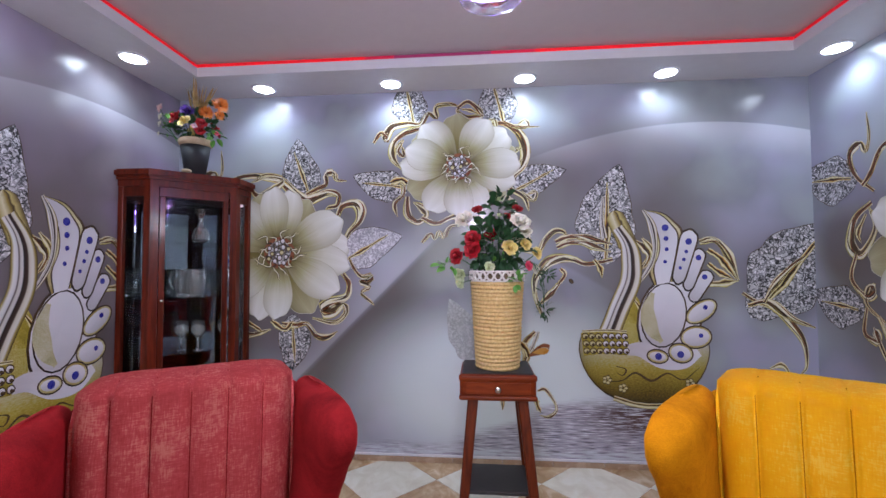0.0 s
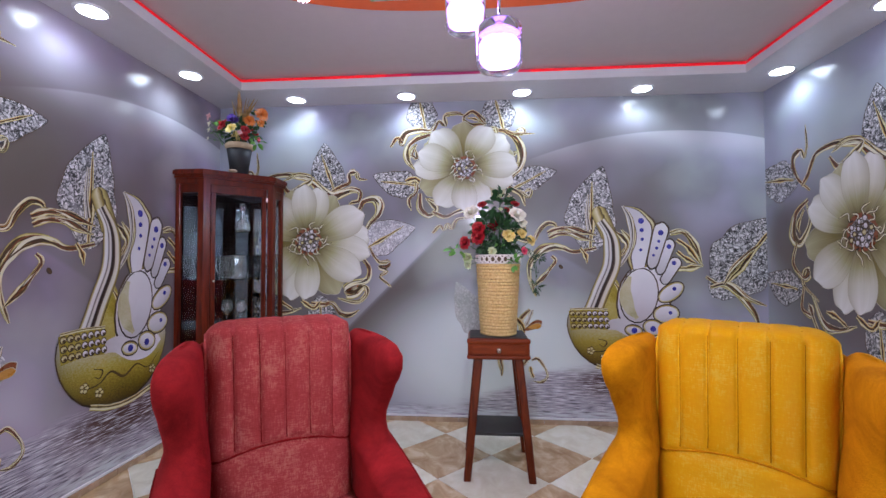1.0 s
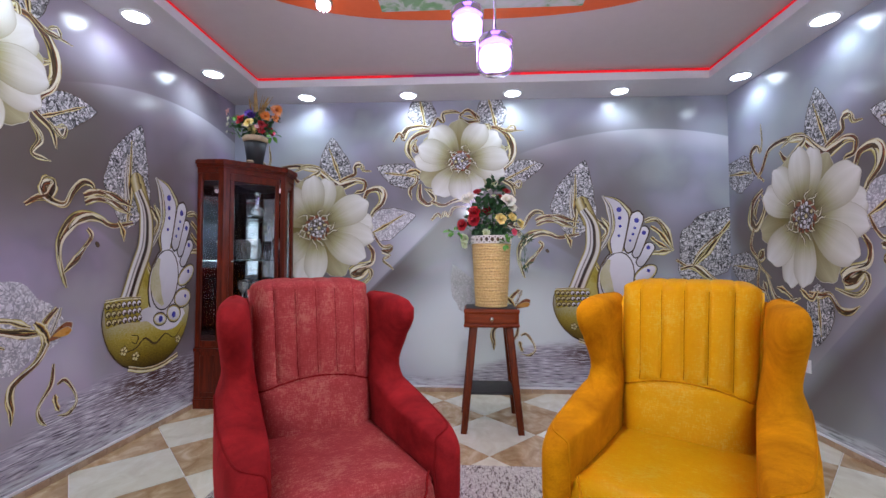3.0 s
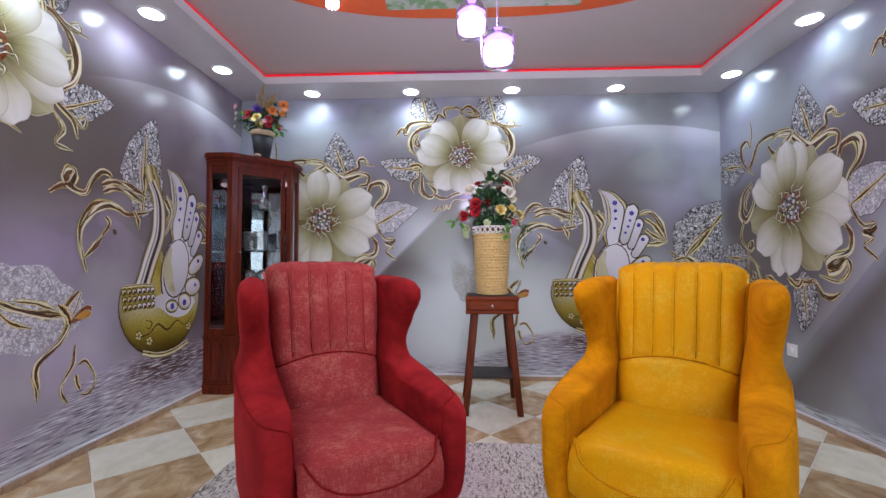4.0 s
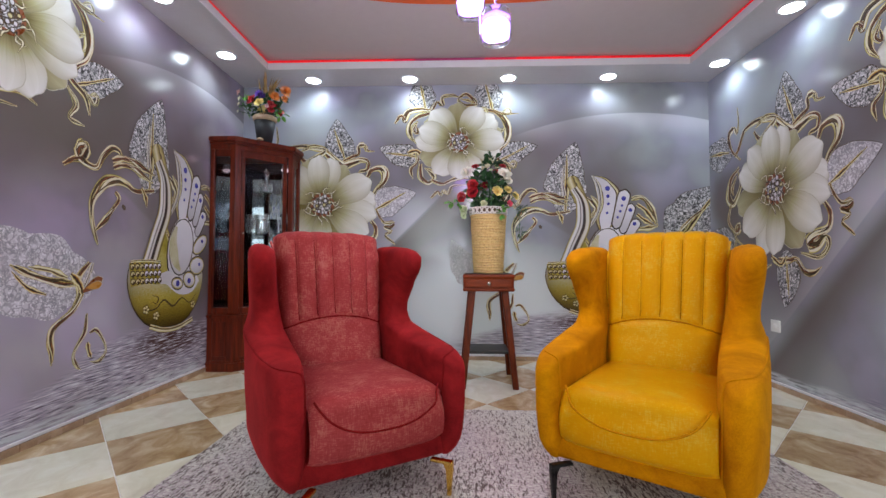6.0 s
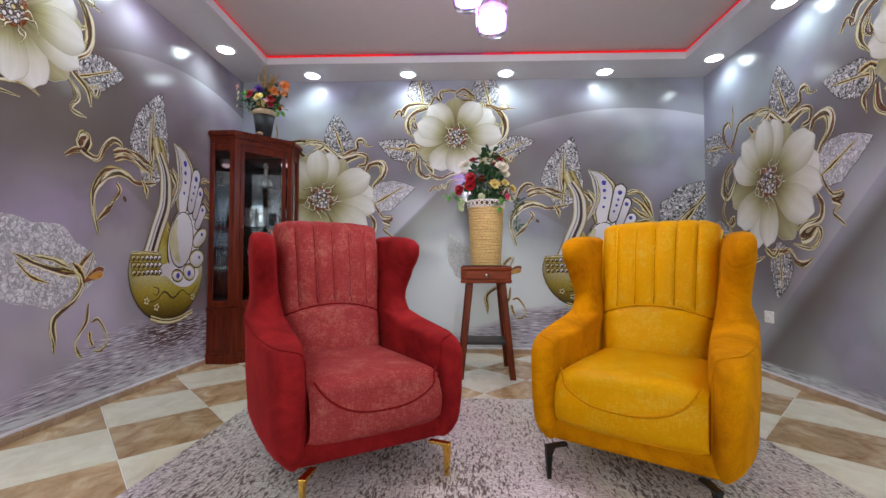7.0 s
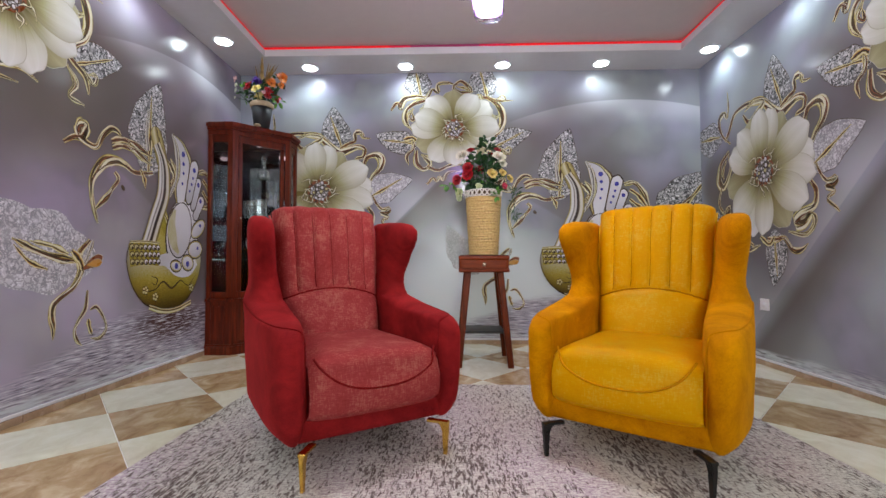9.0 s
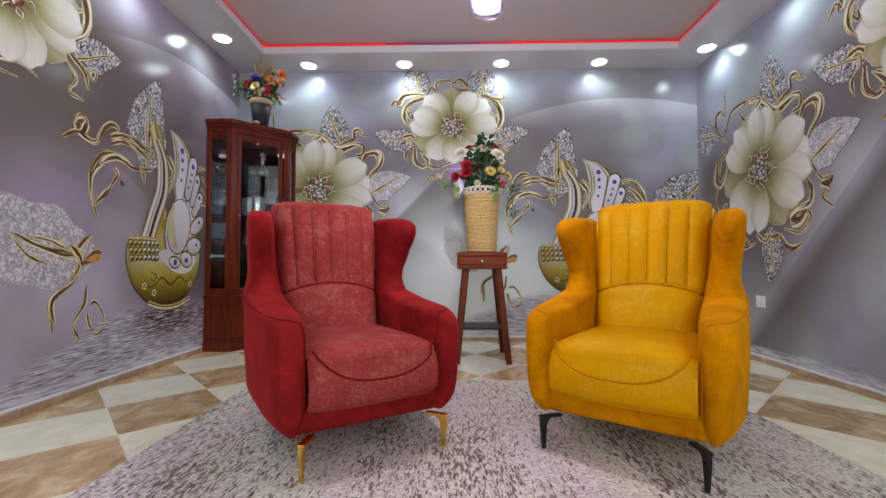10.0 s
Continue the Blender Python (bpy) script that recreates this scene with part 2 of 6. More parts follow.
# the far run has a dull stretch in the middle
for x0, x1, mat in ((IL + 0.016, -0.10, M_LED), (-0.10, 0.08, M_LEDDIM), (0.08, 0.66, M_LEDOFF), (0.66, 0.92, M_LEDDIM), (0.92, IR - 0.016, M_LED)):
    part("strip", box(x0, x1, IB - 0.015, IB - 0.003, ZC - 0.031, ZC - 0.008), mat, led)
floor = tagged(part("floor", box(WL - T, WR + T, YF - T, YB + T, -0.1, -0.003), M_GROUT), "cream and brown diagonal checker tile floor", "floor", kind="structure")

# ---- armchairs ----
def ring_rounded(cx, cy, hx, hy, z, n=36, p=4.0):
    out = []
    for k in range(n):
        a = 2 * math.pi * k / n
        c, s = math.cos(a), math.sin(a)
        out.append(Vector((cx + hx * math.copysign(abs(c) ** (2 / p), c), cy + hy * math.copysign(abs(s) ** (2 / p), s), z)))
    return out


ARM_TOP, WING_TOP = 0.595, 0.985


def arm_front(z):
    """Foremost y of the side panel at a height: arm, waist, wing."""
    if z < 0.50:
        return -0.055 + 0.03 * (1 - sstep(0.16, 0.3, z))
    if z < 0.588:
        t = (z - 0.50) / 0.088
        return -0.055 + 0.10 * (1 - math.sqrt(max(0, 1 - t * t)))
    if z < 0.632:
        return 0.045 + 0.325 * ((z - 0.588) / 0.044) ** 0.9
    return curve_at([(0.632, 0.370), (0.67, 0.402), (0.71, 0.405), (0.78, 0.375), (0.86, 0.325), (0.91, 0.325), (0.95, 0.365), (0.972, 0.42), (WING_TOP, 0.50)], z)


def arm_back(z):
    return 0.60 + 0.075 * sstep(0.2, 1.0, z) - 0.05 * (1 - sstep(0.16, 0.30, z))


def arm_ring(side, z, shrink=0.0, n=44):
    yf, yb = arm_front(z), arm_back(z)
    inner = curve_at([(0.16, 0.222), (0.6, 0.226), (0.8, 0.246), (1.0, 0.258)], z)
    outer = curve_at([(0.15, 0.335), (0.22, 0.365), (0.42, 0.374), (0.6, 0.374), (0.70, 0.355), (0.9, 0.362), (1.0, 0.35)], z)
    hy, hx = (yb - yf) / 2 - shrink, (outer - inner) / 2 - shrink
    ring = ring_rounded((inner + outer) / 2, (yb + yf) / 2, hx, hy, z, n, 2.8)
    flare = 0.034 * sstep(0.62, 0.88, z)
    for v in ring:
        f = max(0.0, min(1.0, 1 - (v.y - yf) / max(0.01, yb - yf)))
        v.x += flare * f * f
        mid = (inner + outer) / 2
        if v.x > mid:
            v.x += (v.x - mid) / (outer - mid) * (0.014 - 0.024 * f ** 1.5) * (1 - sstep(0.6, 0.72, z))
        v.x *= side
    return ring


def proportion(bm):
    """Bring the chair's depth and heights to the fitted ones: deep seat, low arms, tall back."""
    heights = [(0.0, 0.0), (0.155, 0.135), (0.235, 0.222), (0.45, 0.432), (0.595, 0.545), (0.625, 0.582), (0.86, 0.868), (0.985, 0.972), (1.06, 1.052)]
    for v in bm.verts:
        z = v.co.z
        for (a, p), (b, q) in zip(heights, heights[1:]):
            if z <= b:
                v.co.z = p + (q - p) * (z - a) / (b - a)
                break
        v.co.y = 0.052 + 1.22 * v.co.y
        v.co.x *= 1.03
    return bm


def armchair(m, velvet_m, cover_m, piping_m, leg_m, label, leg_label):
    ch = tagged(empty("armchair", m), label, "armchair", "pair of wingback armchairs")
    zs = [0.155, 0.16, 0.17, 0.19, 0.22] + [0.26 + 0.06 * i for i in range(4)] + [0.504 + 0.0092 * i for i in range(10)]
    zs += [0.592, 0.597, 0.602, 0.607, 0.612, 0.617, 0.622, 0.627, 0.633, 0.642, 0.652] + [0.68 + 0.03 * i for i in range(8)] + [0.915, 0.935, 0.95, 0.962, 0.972, 0.98, 0.985]
    for side in (-1, 1):
        rings = []
        for z in zs:
            sh = 0.0
            if z > 0.94:
                sh = 0.05 * (1 - math.sqrt(max(0, 1 - ((z - 0.94) / 0.0451) ** 2)))
            if z < 0.22:
                sh = 0.042 * (1 - math.sqrt(max(0, 1 - ((0.22 - z) / 0.0655) ** 2)))
            rings.append(arm_ring(side, z, sh))
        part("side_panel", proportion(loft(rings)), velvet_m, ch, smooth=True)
        # piping from the front foot of the arm over its top and back along the outside
        pts = []
        for z, a in [(0.17 + 0.03 * k, 236) for k in range(11)] + [(0.52, 238), (0.553, 242), (0.570, 252), (0.580, 268), (0.586, 290), (0.591, 315), (0.598, 335), (0.607, 350), (0.616, 360), (0.624, 370)]:
            pts.append(arm_ring(side, z, -0.001, 360)[a % 360])
        part("piping", proportion(tube(spline(pts, 3), 0.0038, 8)), piping_m, ch, smooth=True)
    # outer back
    rings = []
    for i in range(24):
        t = i / 23
        z = 0.16 + 0.80 * t
        sh = 0.04 * (1 - math.sqrt(max(0, 1 - (2 * t - 1) ** 16)))
        rings.append(ring_rounded(0, 0.60 + 0.07 * t, 0.31 - sh, 0.045 - sh * 0.5, z, 36, 4))
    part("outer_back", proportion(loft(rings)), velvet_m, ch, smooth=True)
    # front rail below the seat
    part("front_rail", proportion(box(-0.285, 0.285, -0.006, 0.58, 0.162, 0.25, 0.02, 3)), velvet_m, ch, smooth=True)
    # seat cushion: sides rounded, front rolling down
    nx, ny = 24, 30
    rows = []
    for j in range(ny + 1):
        s = j / ny
        if s < 0.5:          # up the front face
            z, y = 0.235 + (0.40 - 0.235) * s / 0.5, -0.044 - 0.016 * math.sin(math.pi * s / 0.5) + 0.02 * (1 - sstep(0, 0.08, s))
        elif s < 0.65:       # over the roll
            a = (s - 0.5) / 0.15 * math.pi / 2
            z, y = 0.40 + 0.05 * math.sin(a), -0.046 + 0.06 * (1 - math.cos(a))
        else:
            z, y = 0.45 - 0.012 * sstep(0.65, 1.0, s), 0.014 + 0.50 * (s - 0.65) / 0.35
        row = []
        for i in range(nx + 1):
            u = 2 * i / nx - 1
            e = 1 - abs(u) ** 8
            crown = (1 - u * u)
            row.append(Vector((0.240 * u, y - 0.012 * crown + 0.02 * (1 - e) * (s < 0.6), z + (0.016 * crown - 0.03 * (1 - e)) * sstep(0.3, 0.6, s))))
        rows.append(row)
    bm = loft(rows, closed=False, caps=False)
    bmesh.ops.solidify(bm, geom=list(bm.faces), thickness=0.05)
    seat = part("seat", proportion(bm), cover_m, ch, smooth=True)
    pts = []
    for i in range(33):
        u = 2 * i / 32 - 1
        d = 1 - abs(u) ** 2.6
        pts.append((0.224 * u, -0.066 - 0.006 * d + 0.045 * sstep(0.82, 1, abs(u)), 0.448 - 0.112 * d ** 0.8))
    part("seam", proportion(tube(pts, 0.0038, 6)), piping_m, seat, smooth=True)
    # back cushion with vertical channels above an arched seam
    strips, nx, nz = 6, 78, 60

    def arch_at(u):
        return 0.30 + 0.075 * (1 - abs(u) ** 2.2)

    def back_point(u, t):
            arch = arch_at(u)
            ph = (u + 1) / 2 * strips
            c = abs(math.sin(math.pi * ph)) ** 0.25
            up = sstep(arch + 0.0, arch + 0.05, t)
            seam = math.exp(-((t - arch) / 0.012) ** 2)
            lum = 0.030 * (1 - (t / arch) ** 2) if t < arch else 0
            bulge = up * 0.020 * (c - 1) + 0.02 * (1 - u * u) + lum * (1 - u ** 4) - 0.014 * seam
            edge = abs(u) ** 10 * 0.05
            top = sstep(0.93, 1.0, t)
            z = 0.43 + 0.622 * t
            if t > 0.93:
                z = 0.43 + 0.622 * 0.93 + 0.0435 * math.sin((t - 0.93) / 0.07 * math.pi / 2) + 0.006 * (c - 1)
            y = 0.425 + 0.115 * t - bulge + edge + 0.10 * top ** 2
            half = 0.226 + 0.030 * t
            return Vector((half * u * (1 + 0.02 * (1 - t)) * (1 - 0.05 * top), y, z - 0.032 * abs(u) ** 7 * top))

    rows = [[back_point(2 * i / nx - 1, j / nz) for i in range(nx + 1)] for j in range(nz + 1)]
    bm = loft(rows, closed=False, caps=False)
    bmesh.ops.solidify(bm, geom=list(bm.faces), thickness=0.06)
    back = part("back_cushion", proportion(bm), cover_m, ch, smooth=True)
    pts = [back_point(i / 20 - 0.98, arch_at(i / 20 - 0.98)) + Vector((0, -0.004, 0.002)) for i in range(40)]
    part("seam", proportion(tube(pts, 0.0036, 6)), velvet_m, back, smooth=True)
    for k in range(1, strips):
        u = 2 * k / strips - 1
        pts = [back_point(u, arch_at(u) + 0.02 + (0.975 - arch_at(u) - 0.02) * i / 14) + Vector((0, -0.0015, 0)) for i in range(15)]
        part("stitched_channel", proportion(tube(pts, 0.0018, 5)), velvet_m, back, smooth=True)
    for side in (-1, 1):
        pts = [(side * (0.230 + 0.026 * t), 0.43 + 0.115 * t + 0.045 + 0.06 * sstep(0.9, 1, t), 0.44 + 0.56 * t) for t in [i / 16 for i in range(17)]]
        part("piping", proportion(tube(pts, 0.005, 6)), cover_m, back, smooth=True)
    # bracket legs
    for sx in (-1, 1):
        for sy in (0, 1):
            bm = bmesh.new()
            box(-0.075, 0.014, -0.013, 0.013, 0.130, 0.143, 0.003, 2, bm)
            rings = []
            for z, x0, x1 in ((0.138, -0.040, 0.014), (0.124, -0.020, 0.0145), (0.100, -0.011, 0.0145), (0.06, -0.009, 0.011), (0.0, -0.007, 0.007)):
                rings.append([Vector((x, b * (0.005 + 0.022 * z), z)) for x, b in ((x0, -1), (x1, -1), (x1, 1), (x0, 1))])
            loft(rings, bm)
            mm = Matrix.Translation((sx * 0.268, 0.0 if sy == 0 else 0.70, 0.013)) @ Matrix.Rotation(radians((-52 if sy == 0 else 52) * sx), 4, "Z") @ Matrix.Diagonal((sx, 1, 0.89, 1))
            part("leg", bm, leg_m, ch, leg_label, m=mm)
    return ch


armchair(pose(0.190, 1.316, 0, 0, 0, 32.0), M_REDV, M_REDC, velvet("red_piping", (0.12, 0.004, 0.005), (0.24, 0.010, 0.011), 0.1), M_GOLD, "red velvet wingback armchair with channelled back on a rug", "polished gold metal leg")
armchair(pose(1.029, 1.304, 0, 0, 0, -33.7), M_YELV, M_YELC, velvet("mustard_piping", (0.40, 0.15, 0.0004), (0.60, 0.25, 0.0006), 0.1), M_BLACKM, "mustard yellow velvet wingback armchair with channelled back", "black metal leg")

# ---- rug ----
RX0, RX1, RY0, RY1 = -0.73, 1.895, -1.5, 2.38


def rug_material():
    m, nt, nd, ln, bs = nodes_of("faded_rug_pile")
    worm = tex_noise(nt, 120, 2.5, 0.6, (1.0, 0.26, 1), distort=0.6)
    cross = tex_noise(nt, 150, 2, 0.6, (0.34, 1.0, 1), distort=0.7)
    patch = tex_noise(nt, 2.4, 5, 0.65, (1, 0.5, 1))
    tint = tex_noise(nt, 1.3, 3, 0.6, (1.0, 0.45, 1))
    fine = tex_noise(nt, 240, 3, 0.6, (1, 0.6, 1))
    # lilac-pink and greige ground, pale strands, dark worn dashes
    c = ramp(nt, tint, [(0.42, (0.55, 0.52, 0.46)), (0.52, (0.50, 0.41, 0.41)), (0.64, (0.48, 0.37, 0.44))])
    pale = ramp(nt, mix(nt, 0.35, cross, fine), [(0.47, (0, 0, 0)), (0.58, (1, 1, 1))])
    c = mix(nt, pale, c, (0.74, 0.71, 0.66))
    edge = nd.new("ShaderNodeMath")
    edge.operation = "MULTIPLY_ADD"
    ln.new(patch, edge.inputs[0])
    edge.inputs[1].default_value = 0.55
    ln.new(worm, edge.inputs[2])
    dash = ramp(nt, edge.outputs[0], [(0.60, (1, 1, 1)), (0.685, (0.75, 0.75, 0.75)), (0.75, (0, 0, 0))])
    c = mix(nt, dash, c, (0.11, 0.072, 0.066))
    dash2 = ramp(nt, mix(nt, 0.25, cross, fine), [(0.34, (0.75, 0.75, 0.75)), (0.43, (0, 0, 0))])
    c = mix(nt, dash2, c, (0.13, 0.085, 0.09))
    f = mix(nt, 0.5, worm, fine)
    ln.new(c, bs.inputs["Base Color"])
    bs.inputs["Roughness"].default_value = 0.9
    bump(nt, f, 0.5, 0.004, bs)
    return m


M_RUG = rug_material()
rug = tagged(part("rug", box(RX0, RX1, RY0, RY1, 0.0005, 0.013, 0.004, 2), M_RUG), "faded lilac and grey distressed woven rug", "rug")

# ---- side stand ----
def side_stand():
    st = tagged(empty("side_stand", pose(0.666, 3.03, 0)), "brown wooden drawer stand on splayed legs with dark top", "side table")
    W, D = 0.183, 0.152
    part("drawer_box", box(-W, W, -D + 0.004, D, 0.682, 0.802, 0.018, 3), M_TABH, st)
    part("top_panel", box(-W + 0.012, W - 0.012, -D + 0.012, D - 0.012, 0.800, 0.807, 0.003, 1), M_DARKTOP, st, "dark stained top panel")
    part("upper_edge", box(-W - 0.004, W + 0.004, -D - 0.005, -D + 0.02, 0.770, 0.803, 0.012, 3), M_TABH, st)
    part("lower_edge", box(-W - 0.004, W + 0.004, -D - 0.005, -D + 0.02, 0.679, 0.706, 0.012, 3), M_TABH, st)
    dr = part("drawer", box(-W + 0.03, W - 0.03, -D - 0.004, -D + 0.01, 0.710, 0.766, 0.002, 1), M_TABH, st)
    part("knob", lathe([(0.004, 0), (0.004, 0.008), (0.014, 0.012), (0.016, 0.019), (0.010, 0.027), (0.001, 0.028)], 16, m=pose(0, -D - 0.004, 0.738, 90)), M_KNOB, dr, "small brushed metal knob", smooth=True)
    for sx in (-1, 1):
        for sy in (-1, 1):
            top, foot = Vector((sx * 0.118, sy * 0.10, 0.69)), Vector((sx * 0.186, sy * 0.195, 0.0))
            rings = []
            for t, w in ((0, 0.026), (1, 0.021)):
                c = top.lerp(foot, t)
                rings.append([c + Vector((a * w, b * w, 0)) for a, b in ((-1, -0.7), (-0.7, -1), (0.7, -1), (1, -0.7), (1, 0.7), (0.7, 1), (-0.7, 1), (-1, 0.7))])
            part("leg", loft(rings), M_TABW, st)
    part("shelf", box(-0.150, 0.150, -0.14, 0.14, 0.232, 0.250, 0.003, 1), M_DARKTOP, st, "black lower shelf")
    return st


M_KNOB = plain("knob_metal", (0.55, 0.5, 0.42), (0.7, 0.65, 0.55), 0.25, 20.0, 1.0)
side_stand()

# ---- corner cabinet ----
def prism(poly, z0, z1, bm=None, bevel=0.0):
    bm = bm or bmesh.new()
    lo = [bm.verts.new((x, y, z0)) for x, y in poly]
    hi = [bm.verts.new((x, y, z1)) for x, y in poly]
    bm.faces.new(lo[::-1]), bm.faces.new(hi)
    n = len(poly)
    for k in range(n):
        bm.faces.new((lo[k], lo[(k + 1) % n], hi[(k + 1) % n], hi[k]))
    return bm


CAB = [(WL + 0.004, YB - 0.004), (WL + 0.004, 3.182), (-1.380, 3.182), (-1.040, 3.518), (-1.040, YB - 0.004)]

# ---- printed mural on three walls ----
# mural coordinates: u along the print, z height
def mural_map(wall):
    """Scale and shift from the print to the wall: along = a + b * u."""
    return {"north": (0.0, 1.0), "west": (1.22, 0.92), "east": (2.204, -0.87)}[wall]


def mural_matrix(wall, lift):
    a, b = mural_map(wall)
    if wall == "north":
        return Matrix(((1, 0, 0, 0), (0, 0, 1, YB - lift), (0, 1, 0, 0), (0, 0, 0, 1))) @ Matrix.Diagonal((1, 1, -1, 1))
    if wall == "west":
        return Matrix(((0, 0, 1, WL + lift), (b, 0, 0, a), (0, 1, 0, 0), (0, 0, 0, 1)))
    return Matrix(((0, 0, -1, WR - lift), (b, 0, 0, a), (0, 1, 0, 0), (0, 0, 0, 1)))


def uv_ramp_material(name, stops, axis=0, noise=0.0, nscale=(6, 60), rough=0.3, dark=None, fold=None):
    m, nt, nd, ln, bs = nodes_of(name)
    uv = nd.new("ShaderNodeUVMap")
    sep = nd.new("ShaderNodeSeparateXYZ")
    ln.new(uv.outputs[0], sep.inputs[0])
    f = sep.outputs[axis]
    mp = nd.new("ShaderNodeMapping")
    mp.inputs["Scale"].default_value = (nscale[0], nscale[1], 1)
    ln.new(uv.outputs[0], mp.inputs[0])
    n = nd.new("ShaderNodeTexNoise")
    n.inputs["Scale"].default_value, n.inputs["Detail"].default_value = 1.0, 3.0
    ln.new(mp.outputs[0], n.inputs["Vector"])
    if noise:
        ma = nd.new("ShaderNodeMath")
        ma.operation = "MULTIPLY_ADD"
        sb = nd.new("ShaderNodeMath")
        sb.operation = "SUBTRACT"
        ln.new(n.outputs[0], sb.inputs[0])
        sb.inputs[1].default_value = 0.5
        ln.new(sb.outputs[0], ma.inputs[0])
        ma.inputs[1].default_value = noise
        ln.new(f, ma.inputs[2])
        f = ma.outputs[0]
    c = ramp(nt, f, stops)
    if fold:
        # printed fold on one side of the petal, crease along the middle
        c = mix(nt, ramp(nt, sep.outputs[1], [(0.0, (0.6,) * 3), (0.2, (0.22,) * 3), (0.4, (0.0,) * 3), (0.55, (0.10,) * 3), (0.7, (0.0,) * 3), (1.0, (0.25,) * 3)]), c, fold)
    if dark:
        c = mix(nt, ramp(nt, n.outputs[0], [(0.5, (0, 0, 0)), (0.75, (0.6, 0.6, 0.6))]), c, dark)
    ln.new(c, bs.inputs["Base Color"])
    bs.inputs["Roughness"].default_value = rough
    bs.inputs["Specular IOR Level"].default_value = 0.35
    return m


P_PETAL = uv_ramp_material("print_petal", [(0.0, (0.025, 0.018, 0.005)), (0.20, (0.13, 0.105, 0.025)), (0.38, (0.36, 0.335, 0.17)), (0.60, (0.61, 0.60, 0.51)), (1.0, (0.77, 0.765, 0.75))], 0, 0.20, (1.0, 16), fold=(0.33, 0.30, 0.19))
P_RIM = uv_ramp_material("print_petal_rim", [(0.0, (0.10, 0.08, 0.03)), (0.5, (0.36, 0.335, 0.22)), (1.0, (0.52, 0.50, 0.42))], 0, 0.5, (3, 3))
P_OLIVE = uv_ramp_material("print_olive_petal", [(0.0, (0.05, 0.035, 0.006)), (0.4, (0.19, 0.155, 0.04)), (1.0, (0.46, 0.43, 0.26))], 0, 0.3, (1.5, 30), fold=(0.10, 0.08, 0.02))
P_GOLD = uv_ramp_material("print_gold_scroll", [(0.0, (0.22, 0.15, 0.03)), (0.08, (0.62, 0.55, 0.20)), (0.22, (0.76, 0.74, 0.56)), (0.32, (0.50, 0.38, 0.06)), (0.38, (0.012, 0.006, 0.004)), (0.60, (0.035, 0.012, 0.006)), (0.66, (0.30, 0.10, 0.02)), (0.74, (0.58, 0.44, 0.08)), (0.88, (0.76, 0.73, 0.56)), (1.0, (0.26, 0.18, 0.04))], 1, 0.50, (9, 1.5))
P_PALE = uv_ramp_material("print_pale_scroll", [(0.0, (0.20, 0.16, 0.04)), (0.10, (0.60, 0.55, 0.20)), (0.28, (0.76, 0.75, 0.60)), (0.46, (0.58, 0.52, 0.20)), (0.56, (0.05, 0.028, 0.012)), (0.70, (0.10, 0.05, 0.02)), (0.78, (0.55, 0.45, 0.12)), (0.9, (0.74, 0.72, 0.58)), (1.0, (0.30, 0.24, 0.10))], 1, 0.42, (7, 1.5))
P_NECK = uv_ramp_material("print_swan_neck", [(0.0, (0.05, 0.03, 0.01)), (0.06, (0.40, 0.32, 0.10)), (0.14, (0.72, 0.71, 0.70)), (0.26, (0.66, 0.65, 0.66)), (0.31, (0.06, 0.035, 0.03)), (0.37, (0.60, 0.57, 0.52)), (0.45, (0.62, 0.60, 0.60)), (0.50, (0.018, 0.010, 0.010)), (0.64, (0.05, 0.025, 0.015)), (0.70, (0.60, 0.56, 0.46)), (0.84, (0.68, 0.66, 0.60)), (0.92, (0.34, 0.26, 0.06)), (1.0, (0.04, 0.022, 0.01))], 1, 0.10, (3, 1))
P_WHITE = uv_ramp_material("print_white_plume", [(0.0, (0.52, 0.50, 0.54)), (0.6, (0.68, 0.66, 0.72)), (1.0, (0.74, 0.73, 0.77))], 0, 0.4, (3, 3))
P_CREAM = uv_ramp_material("print_cream_line", [(0.0, (0.66, 0.62, 0.38)), (0.5, (0.76, 0.74, 0.60)), (1.0, (0.60, 0.54, 0.26))], 0, 0.8, (7, 1))
P_EDGE = uv_ramp_material("print_dark_outline", [(0.0, (0.018, 0.010, 0.007)), (0.5, (0.085, 0.05, 0.018)), (1.0, (0.03, 0.016, 0.009))], 0, 1.2, (9, 1))
P_BUFF = uv_ramp_material("print_gold_outline", [(0.0, (0.40, 0.33, 0.10)), (0.5, (0.64, 0.60, 0.36)), (1.0, (0.36, 0.27, 0.07))], 0, 1.2, (9, 1))
P_BLUE = plain("print_blue_gem", (0.02, 0.02, 0.22), (0.05, 0.05, 0.4), 0.3, 40)
P_AMBER = plain("print_amber", (0.42, 0.17, 0.02), (0.62, 0.33, 0.06), 0.3, 30)
P_RUST = plain("print_rust", (0.12, 0.025, 0.008), (0.30, 0.09, 0.02), 0.3, 30)


def grain_print(name, a, b, c, scale, pos=(0.3, 0.5, 0.7)):
    m, nt, nd, ln, bs = nodes_of(name)
    f = mix(nt, 0.5, tex_noise(nt, scale, 3, 0.7), tex_noise(nt, 6, 3, 0.5))
    ln.new(ramp(nt, f, list(zip(pos, (a, b, c)))), bs.inputs["Base Color"])
    bs.inputs["Roughness"].default_value = 0.3
    bs.inputs["Specular IOR Level"].default_value = 0.35
    return m


